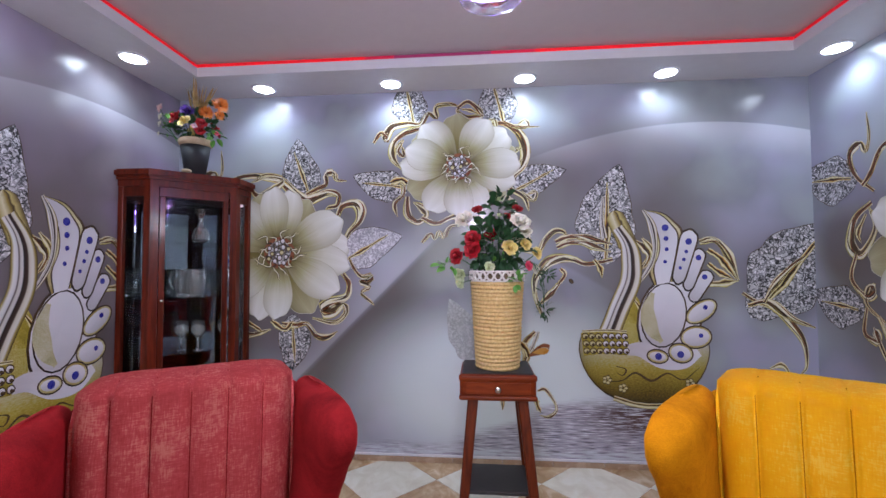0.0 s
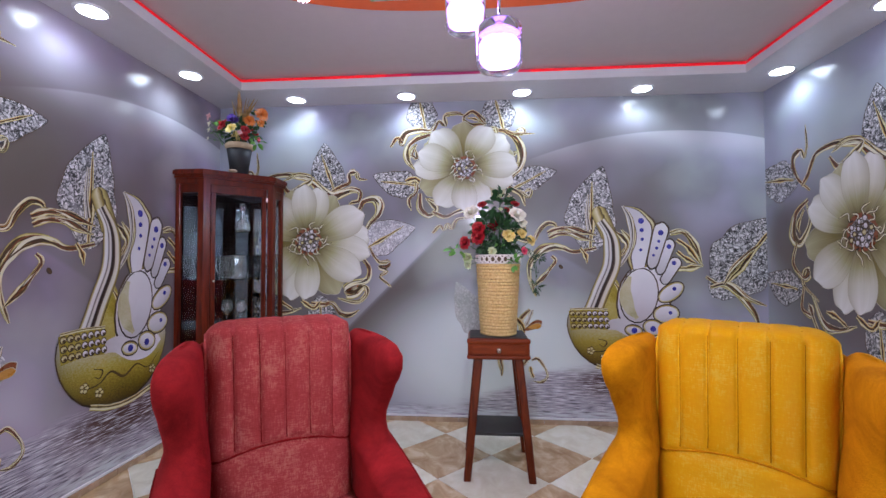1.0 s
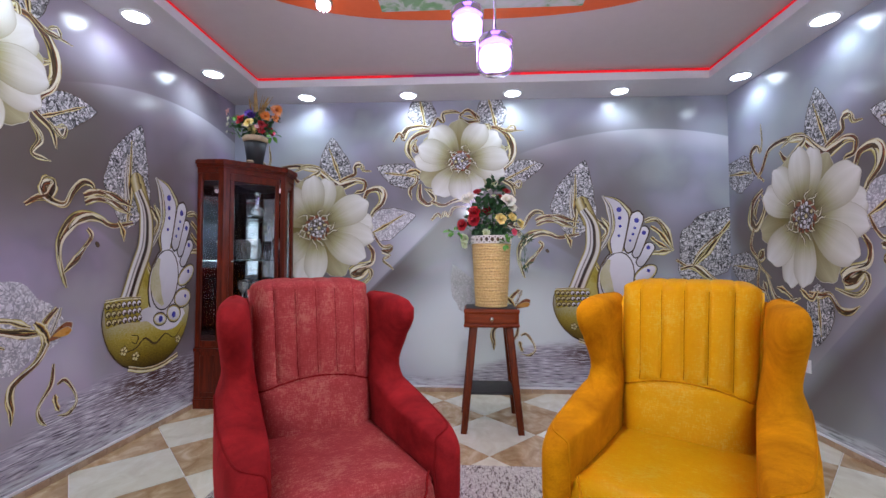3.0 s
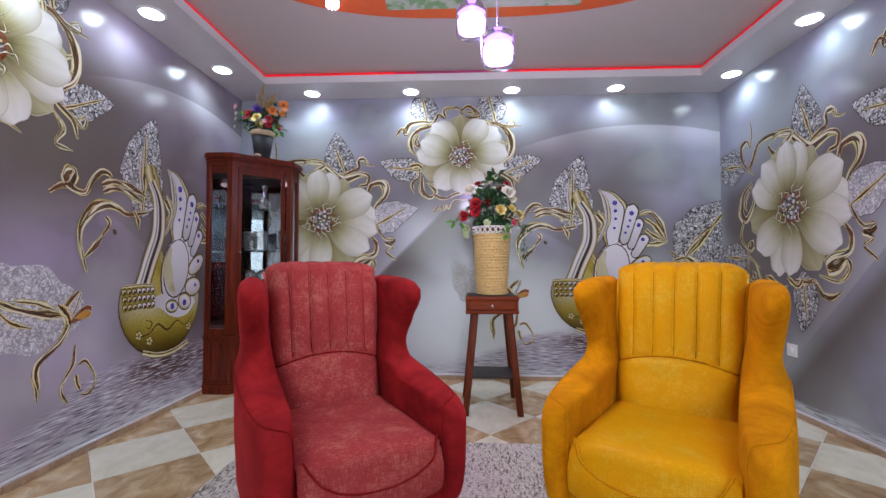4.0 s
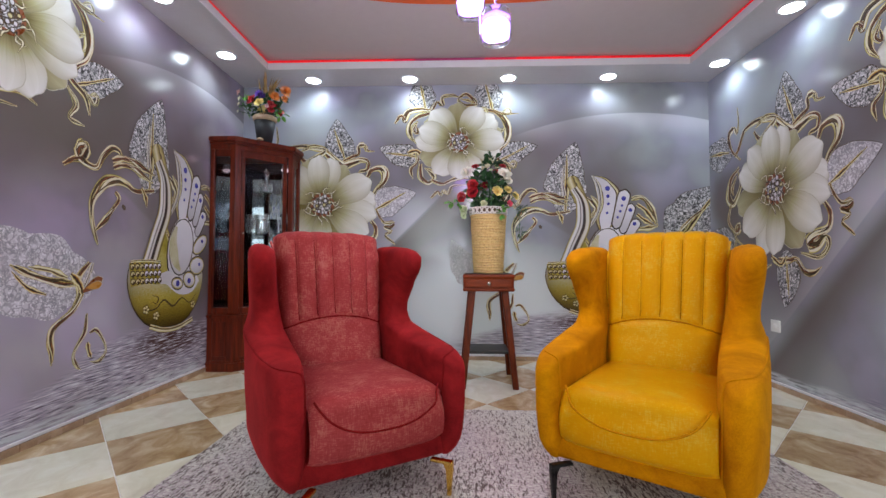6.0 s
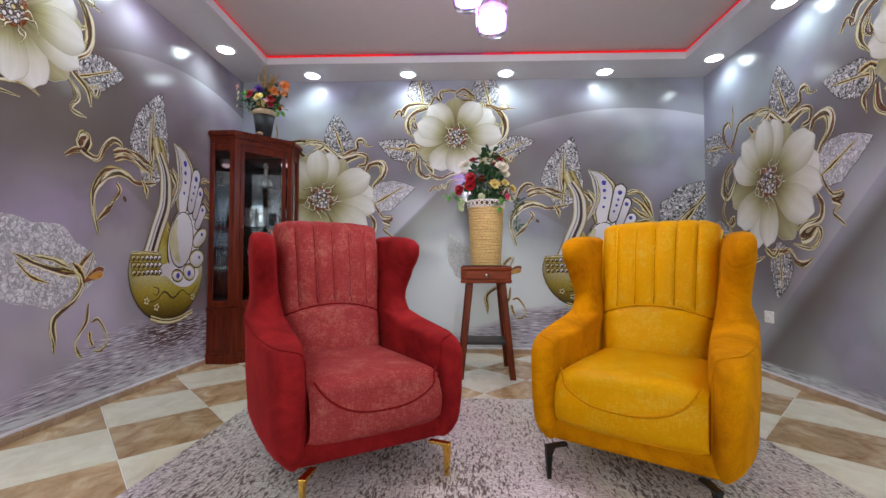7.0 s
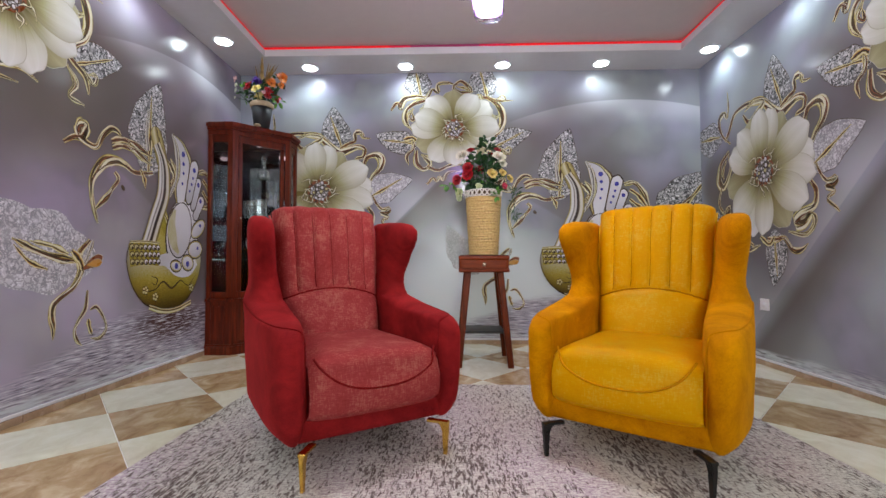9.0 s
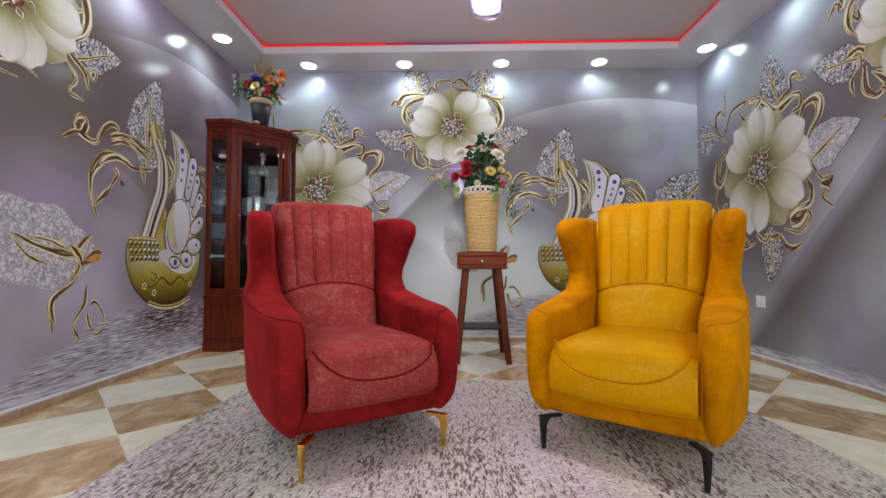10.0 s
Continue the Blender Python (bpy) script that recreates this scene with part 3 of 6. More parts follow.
P_BOWL = grain_print("print_olive_bowl", (0.14, 0.105, 0.004), (0.36, 0.29, 0.028), (0.58, 0.52, 0.22), 160)
P_BODY = uv_ramp_material("print_gilded_body", [(0.0, (0.045, 0.026, 0.003)), (0.22, (0.19, 0.135, 0.010)), (0.48, (0.42, 0.34, 0.045)), (0.68, (0.52, 0.48, 0.26)), (0.86, (0.60, 0.575, 0.50)), (1.0, (0.64, 0.62, 0.60))], 0, 0.50, (60, 60), fold=(0.04, 0.022, 0.003))
P_BODYG = uv_ramp_material("print_gilded_hood", [(0.0, (0.05, 0.03, 0.01)), (0.10, (0.40, 0.33, 0.10)), (0.35, (0.66, 0.62, 0.42)), (0.55, (0.30, 0.22, 0.05)), (0.66, (0.04, 0.02, 0.01)), (0.75, (0.52, 0.44, 0.16)), (1.0, (0.08, 0.05, 0.015))], 1, 0.2, (6, 2))
P_GRAIN = grain_print("print_stippled_gold", (0.26, 0.23, 0.08), (0.50, 0.47, 0.28), (0.66, 0.64, 0.55), 220)


def jewel_print(name, veil=0.0, tone=(0.66, 0.64, 0.72)):
    """Leaves encrusted with stones: pale cells with black gaps, some veiled by a pale wash."""
    m, nt, nd, ln, bs = nodes_of(name)
    tc = nd.new("ShaderNodeTexCoord")
    mp = nd.new("ShaderNodeMapping")
    mp.inputs["Scale"].default_value = (1, 1, 1)
    ln.new(tc.outputs["Object"], mp.inputs[0])
    out = []
    for sc, feat in ((32, "DISTANCE_TO_EDGE"), (64, "F1")):
        v = nd.new("ShaderNodeTexVoronoi")
        v.feature = feat
        v.inputs["Scale"].default_value = sc
        wob = nd.new("ShaderNodeTexNoise")
        wob.inputs["Scale"].default_value = 22
        ln.new(mp.outputs[0], wob.inputs["Vector"])
        vm = nd.new("ShaderNodeMix")
        vm.data_type = "VECTOR"
        vm.inputs[0].default_value = 0.10
        ln.new(mp.outputs[0], vm.inputs[4])
        ln.new(wob.outputs[1], vm.inputs[5])
        ln.new(vm.outputs[1], v.inputs["Vector"])
        out.append(v.outputs["Distance"])
    a = ramp(nt, out[0], [(0.05, (0.006, 0.006, 0.008)), (0.11, (0.20, 0.20, 0.21)), (0.21, (0.86, 0.85, 0.88))])
    b = ramp(nt, out[1], [(0.26, (0.9, 0.89, 0.92)), (0.42, (0.25, 0.24, 0.26)), (0.52, (0.01, 0.01, 0.012))])
    c = mix(nt, 0.45, a, b)
    big = tex_noise(nt, 14, 3, 0.5)
    c = mix(nt, ramp(nt, big, [(0.50, (0, 0, 0)), (0.72, (0.35, 0.35, 0.35))]), c, (0.66, 0.65, 0.70))
    if veil:
        c = mix(nt, veil, c, tone)
    ln.new(c, bs.inputs["Base Color"])
    bs.inputs["Roughness"].default_value = 0.35
    return m


P_JEWEL = jewel_print("print_jewelled_leaf")
P_JEWELP = jewel_print("print_pale_jewelled_leaf", 0.42)
P_JEWELF = jewel_print("print_faded_jewelled_leaf", 0.72, (0.50, 0.53, 0.53))


class Print:
    """Gathers flat printed shapes, each a hair above the last, with their inks."""

    def __init__(self):
        self.bm, self.inks, self.level = bmesh.new(), [], 0.0
        self.uv = self.bm.loops.layers.uv.new("UVMap")

    def ink(self, mat):
        if mat not in self.inks:
            self.inks.append(mat)
        return self.inks.index(mat)

    def grid(self, rows, uvs, mat):
        self.level += 0.000015
        k = self.ink(mat)
        vs = [[self.bm.verts.new((p[0], p[1], self.level)) for p in r] for r in rows]
        for j in range(len(rows) - 1):
            for i in range(len(rows[0]) - 1):
                quad = ((j, i), (j, i + 1), (j + 1, i + 1), (j + 1, i))
                f = self.bm.faces.new([vs[a][b] for a, b in quad])
                f.material_index = k
                for lp, (a, b) in zip(f.loops, quad):
                    lp[self.uv].uv = uvs[a][b]

    def ribbon(self, ctrl, width, mat, per=7, shape=None, strands=False):
        pts = spline([(x, y, 0) for x, y in ctrl], per)
        n = len(pts)
        rows, uvs, wide, nrms = [], [], [], []
        for i, p in enumerate(pts):
            t = i / (n - 1)
            d = (pts[min(i + 1, n - 1)] - pts[max(i - 1, 0)])
            d = d.normalized() if d.length > 0 else Vector((1, 0, 0))
            nrm = Vector((-d.y, d.x, 0))
            w = width * (shape(t) if shape else (0.18 + 0.82 * math.sin(math.pi * min(1, 0.08 + t * 0.92)) ** 0.6 * (0.72 + 0.28 * math.sin(t * 9 + ctrl[0][0] * 7))))
            # no wider than the bend allows
            if 0 < i < n - 1:
                a, b = pts[i] - pts[i - 1], pts[i + 1] - pts[i]
                turn = abs(a.x * b.y - a.y * b.x) / max(1e-9, a.length * b.length)
                w = min(w, 1.7 * (a.length + b.length) / 2 / max(1e-6, turn))
            wide.append(w), nrms.append(nrm)
        wide = [min(wide[max(0, i - 1):i + 2]) for i in range(n)]
        for i, p in enumerate(pts):
            rows.append([p + nrms[i] * wide[i] * (k / 4 - 0.5) for k in range(5)])
            uvs.append([(i / (n - 1), k / 4) for k in range(5)])
        self.grid(rows, uvs, mat)
        if strands and n > 16:
            # loose thin strokes that wander across the scroll
            for ink, ph, sw in ((P_EDGE, 0.0, 0.26), (P_RUST, 1.3, 0.09), (P_CREAM, 2.4, 0.22), (P_EDGE, 3.9, 0.11)):
                rr = []
                for i, p in enumerate(pts):
                    t = i / (n - 1)
                    c = p + nrms[i] * wide[i] * 0.30 * math.sin(t * n * 0.11 + ph + ctrl[0][0] * 5)
                    q = wide[i] * sw * math.sin(math.pi * t) ** 0.5
                    rr.append([c + nrms[i] * q * (k - 0.5) for k in range(2)])
                self.grid(rr, [[(i / (n - 1), k) for k in range(2)] for i in range(n)], ink)

    def scroll(self, ctrl, width, ink):
        self.ribbon(ctrl, 1.22 * width, ink, strands=True)
        if len(ctrl) > 4:
            # rust shade where the scroll is rooted
            self.ribbon(ctrl[:3], 0.45 * width, P_RUST)
            self.ribbon(ctrl[:3], 0.22 * width, P_EDGE)

    def petal(self, cx, cz, ang, r0, r1, width, mat, notch=0.055, bend=0.0):
        a = radians(ang)
        d, s = Vector((math.cos(a), math.sin(a))), Vector((-math.sin(a), math.cos(a)))
        for ink, grow in ((P_RIM, 0.003), (mat, 0.0)):
            rows, uvs = [], []
            for i in range(17):
                t = math.sin(math.pi / 2 * i / 16) if i > 8 else 0.7071 * i / 8
                body = 0.16 + 0.84 * math.sin(math.pi / 2 * t / 0.66) ** 1.2 if t < 0.66 else math.sqrt(max(0.0, 1 - ((t - 0.66) / 0.345) ** 2.2))
                w = (width * 0.42) * body + grow
                row, uu = [], []
                for k in range(9):
                    q = k / 4 - 1
                    e = q * body
                    r = r0 + (r1 + grow - r0) * t - notch * (r1 - r0) * t ** 6 * (0.5 + 0.5 * math.cos(e * 7 + ang)) * 0.7 - 0.05 * (r1 - r0) * t ** 3 * e * e
                    row.append((cx + d.x * r + s.x * (w * q + bend * t * t), cz + d.y * r + s.y * (w * q + bend * t * t)))
                    uu.append((t, k / 8))
                rows.append(row), uvs.append(uu)
            self.grid(rows, uvs, ink)

    def leaf(self, base, tip, width, lobes=0.12, vein=True, heart=0.25, edge=True, stones=None):
        b, t_ = Vector(base), Vector(tip)
        d = t_ - b
        s = Vector((-d.y, d.x)).normalized()
        width *= 0.86
        for ink, grow in (((P_EDGE, 0.004),) if edge else ()) + ((stones or P_JEWEL, 0.0),):
            rows, uvs = [], []
            for i in range(29):
                t = i / 28
                body = (t / 0.3) ** 0.55 * (1 - 0.12 * (1 - t / 0.3)) if t < 0.3 else max(0.0, math.cos(math.pi / 2 * (t - 0.3) / 0.7)) ** 0.9
                w = width * 0.53 * body * (1 + lobes * abs(math.sin(t * 11 + tip[0] * 5)) * (1 - t) - 0.5 * lobes) + grow * (0 < t < 1)
                row = []
                for k in range(9):
                    q = k / 4 - 1
                    c = b + d * (t * (1 + grow) - heart * 0.55 * abs(q) ** 1.5 * (1 - t) ** 2) + s * (w * q + width * 0.14 * math.sin(t * 4.2) * t)
                    row.append((c.x, c.y))
                rows.append(row), uvs.append([(t, k / 8) for k in range(9)])
            self.grid(rows, uvs, ink)
        if vein:
            m = b + d * 0.4 + s * width * 0.03
            self.ribbon([tuple(b - d * 0.12), tuple(b + d * 0.12), tuple(m), tuple(b + d * 0.78 + s * width * 0.07)], width * 0.16, P_GOLD)

    def blob(self, cx, cz, rx, rz, mat, rot=0.0, n=20, edge=None, p=2.0, ew=0.009):
        c, s = math.cos(radians(rot)), math.sin(radians(rot))
        for ink, grow in (((edge, ew),) if edge else ()) + ((mat, 0.0),):
            rows, uvs = [], []
            for j in range(5):
                row, uu = [], []
                for k in range(n + 1):
                    a = 2 * math.pi * k / n
                    x = (rx + grow) * j / 4 * math.copysign(abs(math.cos(a)) ** (2 / p), math.cos(a))
                    z = (rz + grow) * j / 4 * math.copysign(abs(math.sin(a)) ** (2 / p), math.sin(a))
                    row.append((cx + x * c - z * s, cz + x * s + z * c))
                    uu.append((0.5 + 0.5 * math.sin(a) * j / 4, k / n))
                rows.append(row), uvs.append(uu)
            self.grid(rows, uvs, ink)

    def plume(self, a, b, w0, w1, mat, edge):
        """A capsule-like feather from a to b."""
        a, b = Vector(a), Vector(b)
        d = b - a
        s = Vector((-d.y, d.x)).normalized()
        for ink, grow in ((edge, 0.010), (mat, 0.0)):
            rows, uvs = [], []
            n = d.normalized()
            for i in range(15):
                t = i / 14
                w = (w0 + (w1 - w0) * t)
                cap = 1.0 if 0.15 < t < 0.8 else (math.sqrt(max(0.0, 1 - ((t - 0.8) / 0.2) ** 2)) if t > 0.5 else math.sqrt(max(0.0, 1 - ((0.15 - t) / 0.15) ** 2)))
                w = w * cap + grow
                c = a + d * t + n * grow * (2 * t - 1)
                rows.append([tuple(c + s * w * (k / 3 - 1)) for k in range(7)])
                uvs.append([(t, k / 6) for k in range(7)])
            self.grid(rows, uvs, ink)

    def heart_of_flower(self, cx, cz, r, seed):
        rnd = random.Random(seed)
        self.blob(cx, cz, r * 0.80, r * 0.80, P_RUST)
        for i in range(17):
            a = 2 * math.pi * i / 17 + rnd.uniform(-0.15, 0.15)
            r1 = r * rnd.uniform(0.95, 1.45)
            bend, wave = rnd.choice((-1, 1)) * 0.35, rnd.uniform(0.12, 0.22) * rnd.choice((-1, 1))
            pts = []
            for k in range(7):
                q = k / 6
                b = a + bend * q * q + wave * math.sin(q * 8) * (1.2 - q)
                pts.append((cx + math.cos(b) * r1 * (0.45 + 0.55 * q), cz + math.sin(b) * r1 * (0.45 + 0.55 * q)))
            self.ribbon(pts, r * 0.17, P_EDGE, 4)
            self.ribbon(pts[1:], r * 0.075, P_CREAM, 4)
        self.blob(cx, cz, r * 0.60, r * 0.60, P_JEWEL)
        for i in range(9):
            b = rnd.uniform(0, 6.28)
            q = [(cx + r * 0.62 * k / 4 * math.cos(b + 0.5 * math.sin(k * 2 + i)), cz + r * 0.62 * k / 4 * math.sin(b + 0.5 * math.sin(k * 2 + i))) for k in range(1, 5)]
            self.ribbon(q, r * 0.11, P_EDGE, 4)
        for i in range(13):
            a, q = i * 2.4, r * 0.64 * math.sqrt((i + 0.5) / 13)
            k = rnd.uniform(0.06, 0.10)
            self.blob(cx + q * math.cos(a), cz + q * math.sin(a), r * k, r * k * 1.15, P_WHITE if i % 4 else P_BUFF, edge=P_EDGE, n=10, ew=r * 0.05)

    def done(self, name, du=0.0, dz=0.0):
        for v in self.bm.verts:
            v.co.x += du
            v.co.y += dz
        me = bpy.data.meshes.new(name)
        self.bm.to_mesh(me)
        self.bm.free()
        for mat in self.inks:
            me.materials.append(mat)
        return me


def low_flower():
    p = Print()
    cx, cz = -0.805, 1.40
    p.leaf((-0.60, 1.83), (-0.71, 2.20), 0.30)
    p.leaf((-0.28, 1.37), (0.06, 1.54), 0.30, heart=0.5, stones=P_JEWELP)
    p.leaf((-0.70, 0.88), (-0.70, 0.56), 0.26, heart=0.5)
    p.leaf((-1.42, 1.80), (-1.78, 1.86), 0.32, heart=0.5)
    p.leaf((-1.40, 1.05), (-1.72, 1.10), 0.28, heart=0.5)
    p.scroll([(-1.22, 1.70), (-1.34, 1.80), (-1.38, 1.93), (-1.30, 1.98), (-1.27, 1.92), (-1.24, 2.0), (-1.25, 2.14)], 0.045, P_GOLD)
    p.scroll([(-1.30, 1.74), (-1.24, 1.80), (-1.16, 1.92), (-1.02, 1.95), (-0.92, 1.94), (-0.80, 1.91), (-0.70, 1.82), (-0.61, 1.77), (-0.53, 1.79), (-0.45, 1.82), (-0.38, 1.80), (-0.39, 1.73), (-0.46, 1.71), (-0.44, 1.66), (-0.40, 1.64)], 0.065, P_GOLD)
    p.scroll([(-1.04, 1.88), (-0.96, 1.80), (-0.84, 1.86), (-0.78, 1.92), (-0.90, 1.95), (-1.02, 1.90)], 0.06, P_PALE)
    p.scroll([(-0.61, 1.81), (-0.53, 1.85), (-0.47, 1.88), (-0.47, 1.95), (-0.41, 1.96), (-0.39, 1.91), (-0.32, 1.90)], 0.05, P_GOLD)
    p.scroll([(-0.39, 1.64), (-0.35, 1.72), (-0.27, 1.74), (-0.22, 1.70), (-0.23, 1.62), (-0.30, 1.54), (-0.34, 1.46)], 0.075, P_PALE)
    p.scroll([(-0.30, 1.36), (-0.26, 1.28), (-0.21, 1.23), (-0.13, 1.24), (-0.17, 1.20), (-0.23, 1.20), (-0.15, 1.16), (-0.20, 1.13), (-0.21, 1.11), (-0.15, 1.06), (-0.12, 1.03)], 0.042, P_GOLD)
    p.scroll([(-0.35, 1.26), (-0.30, 1.18), (-0.32, 1.09), (-0.44, 1.05), (-0.50, 0.99), (-0.42, 0.98), (-0.34, 1.04), (-0.32, 0.98), (-0.40, 0.91), (-0.56, 0.94)], 0.075, P_PALE)
    p.scroll([(-0.78, 0.90), (-0.68, 0.89), (-0.60, 0.90), (-0.53, 0.82), (-0.45, 0.81), (-0.38, 0.85)], 0.05, P_GOLD)
    p.scroll([(-1.24, 1.64), (-1.36, 1.56), (-1.40, 1.42), (-1.32, 1.36), (-1.22, 1.50), (-1.26, 1.62)], 0.07, P_PALE)
    p.scroll([(-1.28, 1.58), (-1.34, 1.48), (-1.32, 1.42)], 0.04, P_GOLD)
    p.scroll([(-1.36, 1.36), (-1.40, 1.22), (-1.30, 1.12), (-1.24, 1.16), (-1.28, 1.18), (-1.30, 1.08), (-1.16, 0.98)], 0.055, P_GOLD)
    p.scroll([(-1.30, 1.06), (-1.32, 0.92), (-1.22, 0.88), (-1.26, 0.96), (-1.18, 0.80), (-1.12, 0.76)], 0.05, P_GOLD)
    p.scroll([(-1.22, 1.02), (-1.12, 0.84), (-1.0, 0.82), (-0.86, 0.86)], 0.06, P_PALE)
    p.scroll([(-1.10, 0.92), (-1.02, 0.90), (-0.92, 0.84)], 0.05, P_GOLD)
    p.scroll([(-0.86, 0.92), (-0.76, 0.86), (-0.70, 0.92)], 0.05, P_GOLD)
    for ang, r, w in ((-60, 0.49, 0.30), (-170, 0.48, 0.28), (60, 0.43, 0.26), (112, 0.45, 0.24)):
        p.petal(cx, cz, ang, 0.03, r, w, P_OLIVE)
    for ang, r, w in ((152, 0.47, 0.28), (-112, 0.50, 0.26), (128, 0.47, 0.25), (6, 0.51, 0.30), (-140, 0.48, 0.30), (76, 0.45, 0.24), (-8, 0.52, 0.26), (-36, 0.51, 0.30), (99, 0.47, 0.25), (29, 0.51, 0.31), (-90, 0.47, 0.25)):
        p.petal(cx, cz, ang, 0.03, r, w, P_PETAL, bend=0.02 * math.sin(ang))
    p.heart_of_flower(cx, cz, 0.14, 3)
    return p.done("painted_flower", -0.022, 0.020)


def high_flower():
    p = Print()
    cx, cz = 0.457, 1.981
    p.leaf((0.04, 1.85), (-0.29, 1.91), 0.24, heart=0.45)
    p.leaf((0.14, 2.31), (0.10, 2.62), 0.27)
    p.leaf((0.76, 2.30), (0.70, 2.62), 0.29)
    p.leaf((0.86, 1.82), (1.17, 1.965), 0.22)
    p.scroll([(-0.14, 2.16), (-0.09, 2.23), (-0.04, 2.20), (-0.06, 2.17), (-0.01, 2.27), (0.10, 2.29), (0.19, 2.28), (0.25, 2.36), (0.31, 2.32), (0.30, 2.40), (0.39, 2.42), (0.46, 2.40)], 0.055, P_GOLD)
    p.scroll([(0.45, 2.39), (0.53, 2.43), (0.62, 2.33), (0.52, 2.31), (0.45, 2.37), (0.50, 2.42)], 0.055, P_PALE)
    p.scroll([(0.48, 2.38), (0.54, 2.37), (0.60, 2.34)], 0.03, P_GOLD)
    p.scroll([(0.20, 2.26), (0.07, 2.22), (0.0, 2.15), (0.0, 2.05), (0.06, 1.97)], 0.06, P_PALE)
    p.scroll([(0.07, 2.18), (0.03, 2.10), (0.08, 2.06), (0.06, 2.14)], 0.04, P_GOLD)
    p.scroll([(0.67, 2.27), (0.77, 2.27), (0.87, 2.20), (0.91, 2.09), (0.89, 1.98), (0.82, 1.90), (0.80, 1.83), (0.90, 1.76), (0.93, 1.67)], 0.06, P_GOLD)
    p.scroll([(0.76, 2.29), (0.84, 2.25), (0.93, 2.25), (0.91, 2.29), (0.87, 2.25), (1.01, 2.24)], 0.032, P_GOLD)
    p.scroll([(0.88, 2.10), (0.81, 2.06), (0.84, 1.98), (0.89, 2.02)], 0.05, P_PALE)
    p.scroll([(0.64, 2.26), (0.70, 2.30), (0.72, 2.24)], 0.05, P_PALE)
    p.scroll([(0.06, 1.91), (0.07, 1.80), (0.01, 1.73), (0.03, 1.64)], 0.04, P_GOLD)
    p.scroll([(-0.02, 1.88), (0.06, 1.90), (0.11, 1.86)], 0.06, P_GOLD)
    p.scroll([(0.10, 1.78), (0.10, 1.66), (0.17, 1.60), (0.23, 1.65), (0.19, 1.71), (0.14, 1.74)], 0.06, P_PALE)
    p.scroll([(0.20, 1.63), (0.30, 1.59), (0.40, 1.63), (0.52, 1.66), (0.62, 1.62)], 0.045, P_GOLD)
    p.scroll([(0.20, 1.46), (0.26, 1.52), (0.29, 1.48), (0.32, 1.54), (0.35, 1.49), (0.40, 1.57), (0.52, 1.58)], 0.035, P_GOLD)
    p.scroll([(0.88, 1.80), (0.96, 1.74), (0.98, 1.80), (0.92, 1.78)], 0.035, P_PALE)
    p.scroll([(0.78, 1.78), (0.84, 1.70), (0.80, 1.62), (0.90, 1.60)], 0.04, P_PALE)
    for ang, r, w in ((92, 0.37, 0.26), (206, 0.39, 0.27), (-35, 0.38, 0.26), (15, 0.40, 0.24), (145, 0.38, 0.22)):
        p.petal(cx, cz, ang, 0.03, r, w, P_OLIVE)
    for ang, r, w in ((181, 0.41, 0.22), (128, 0.39, 0.28), (160, 0.39, 0.26), (-64, 0.36, 0.26), (32, 0.41, 0.28), (-15, 0.40, 0.24), (61, 0.38, 0.26), (5, 0.42, 0.25), (237, 0.37, 0.26), (-92, 0.345, 0.24)):
        p.petal(cx, cz, ang, 0.03, r, w, P_PETAL, bend=0.015 * math.sin(ang))
    p.heart_of_flower(cx, cz, 0.115, 8)
    return p.done("painted_flower", -0.010, 0.022)


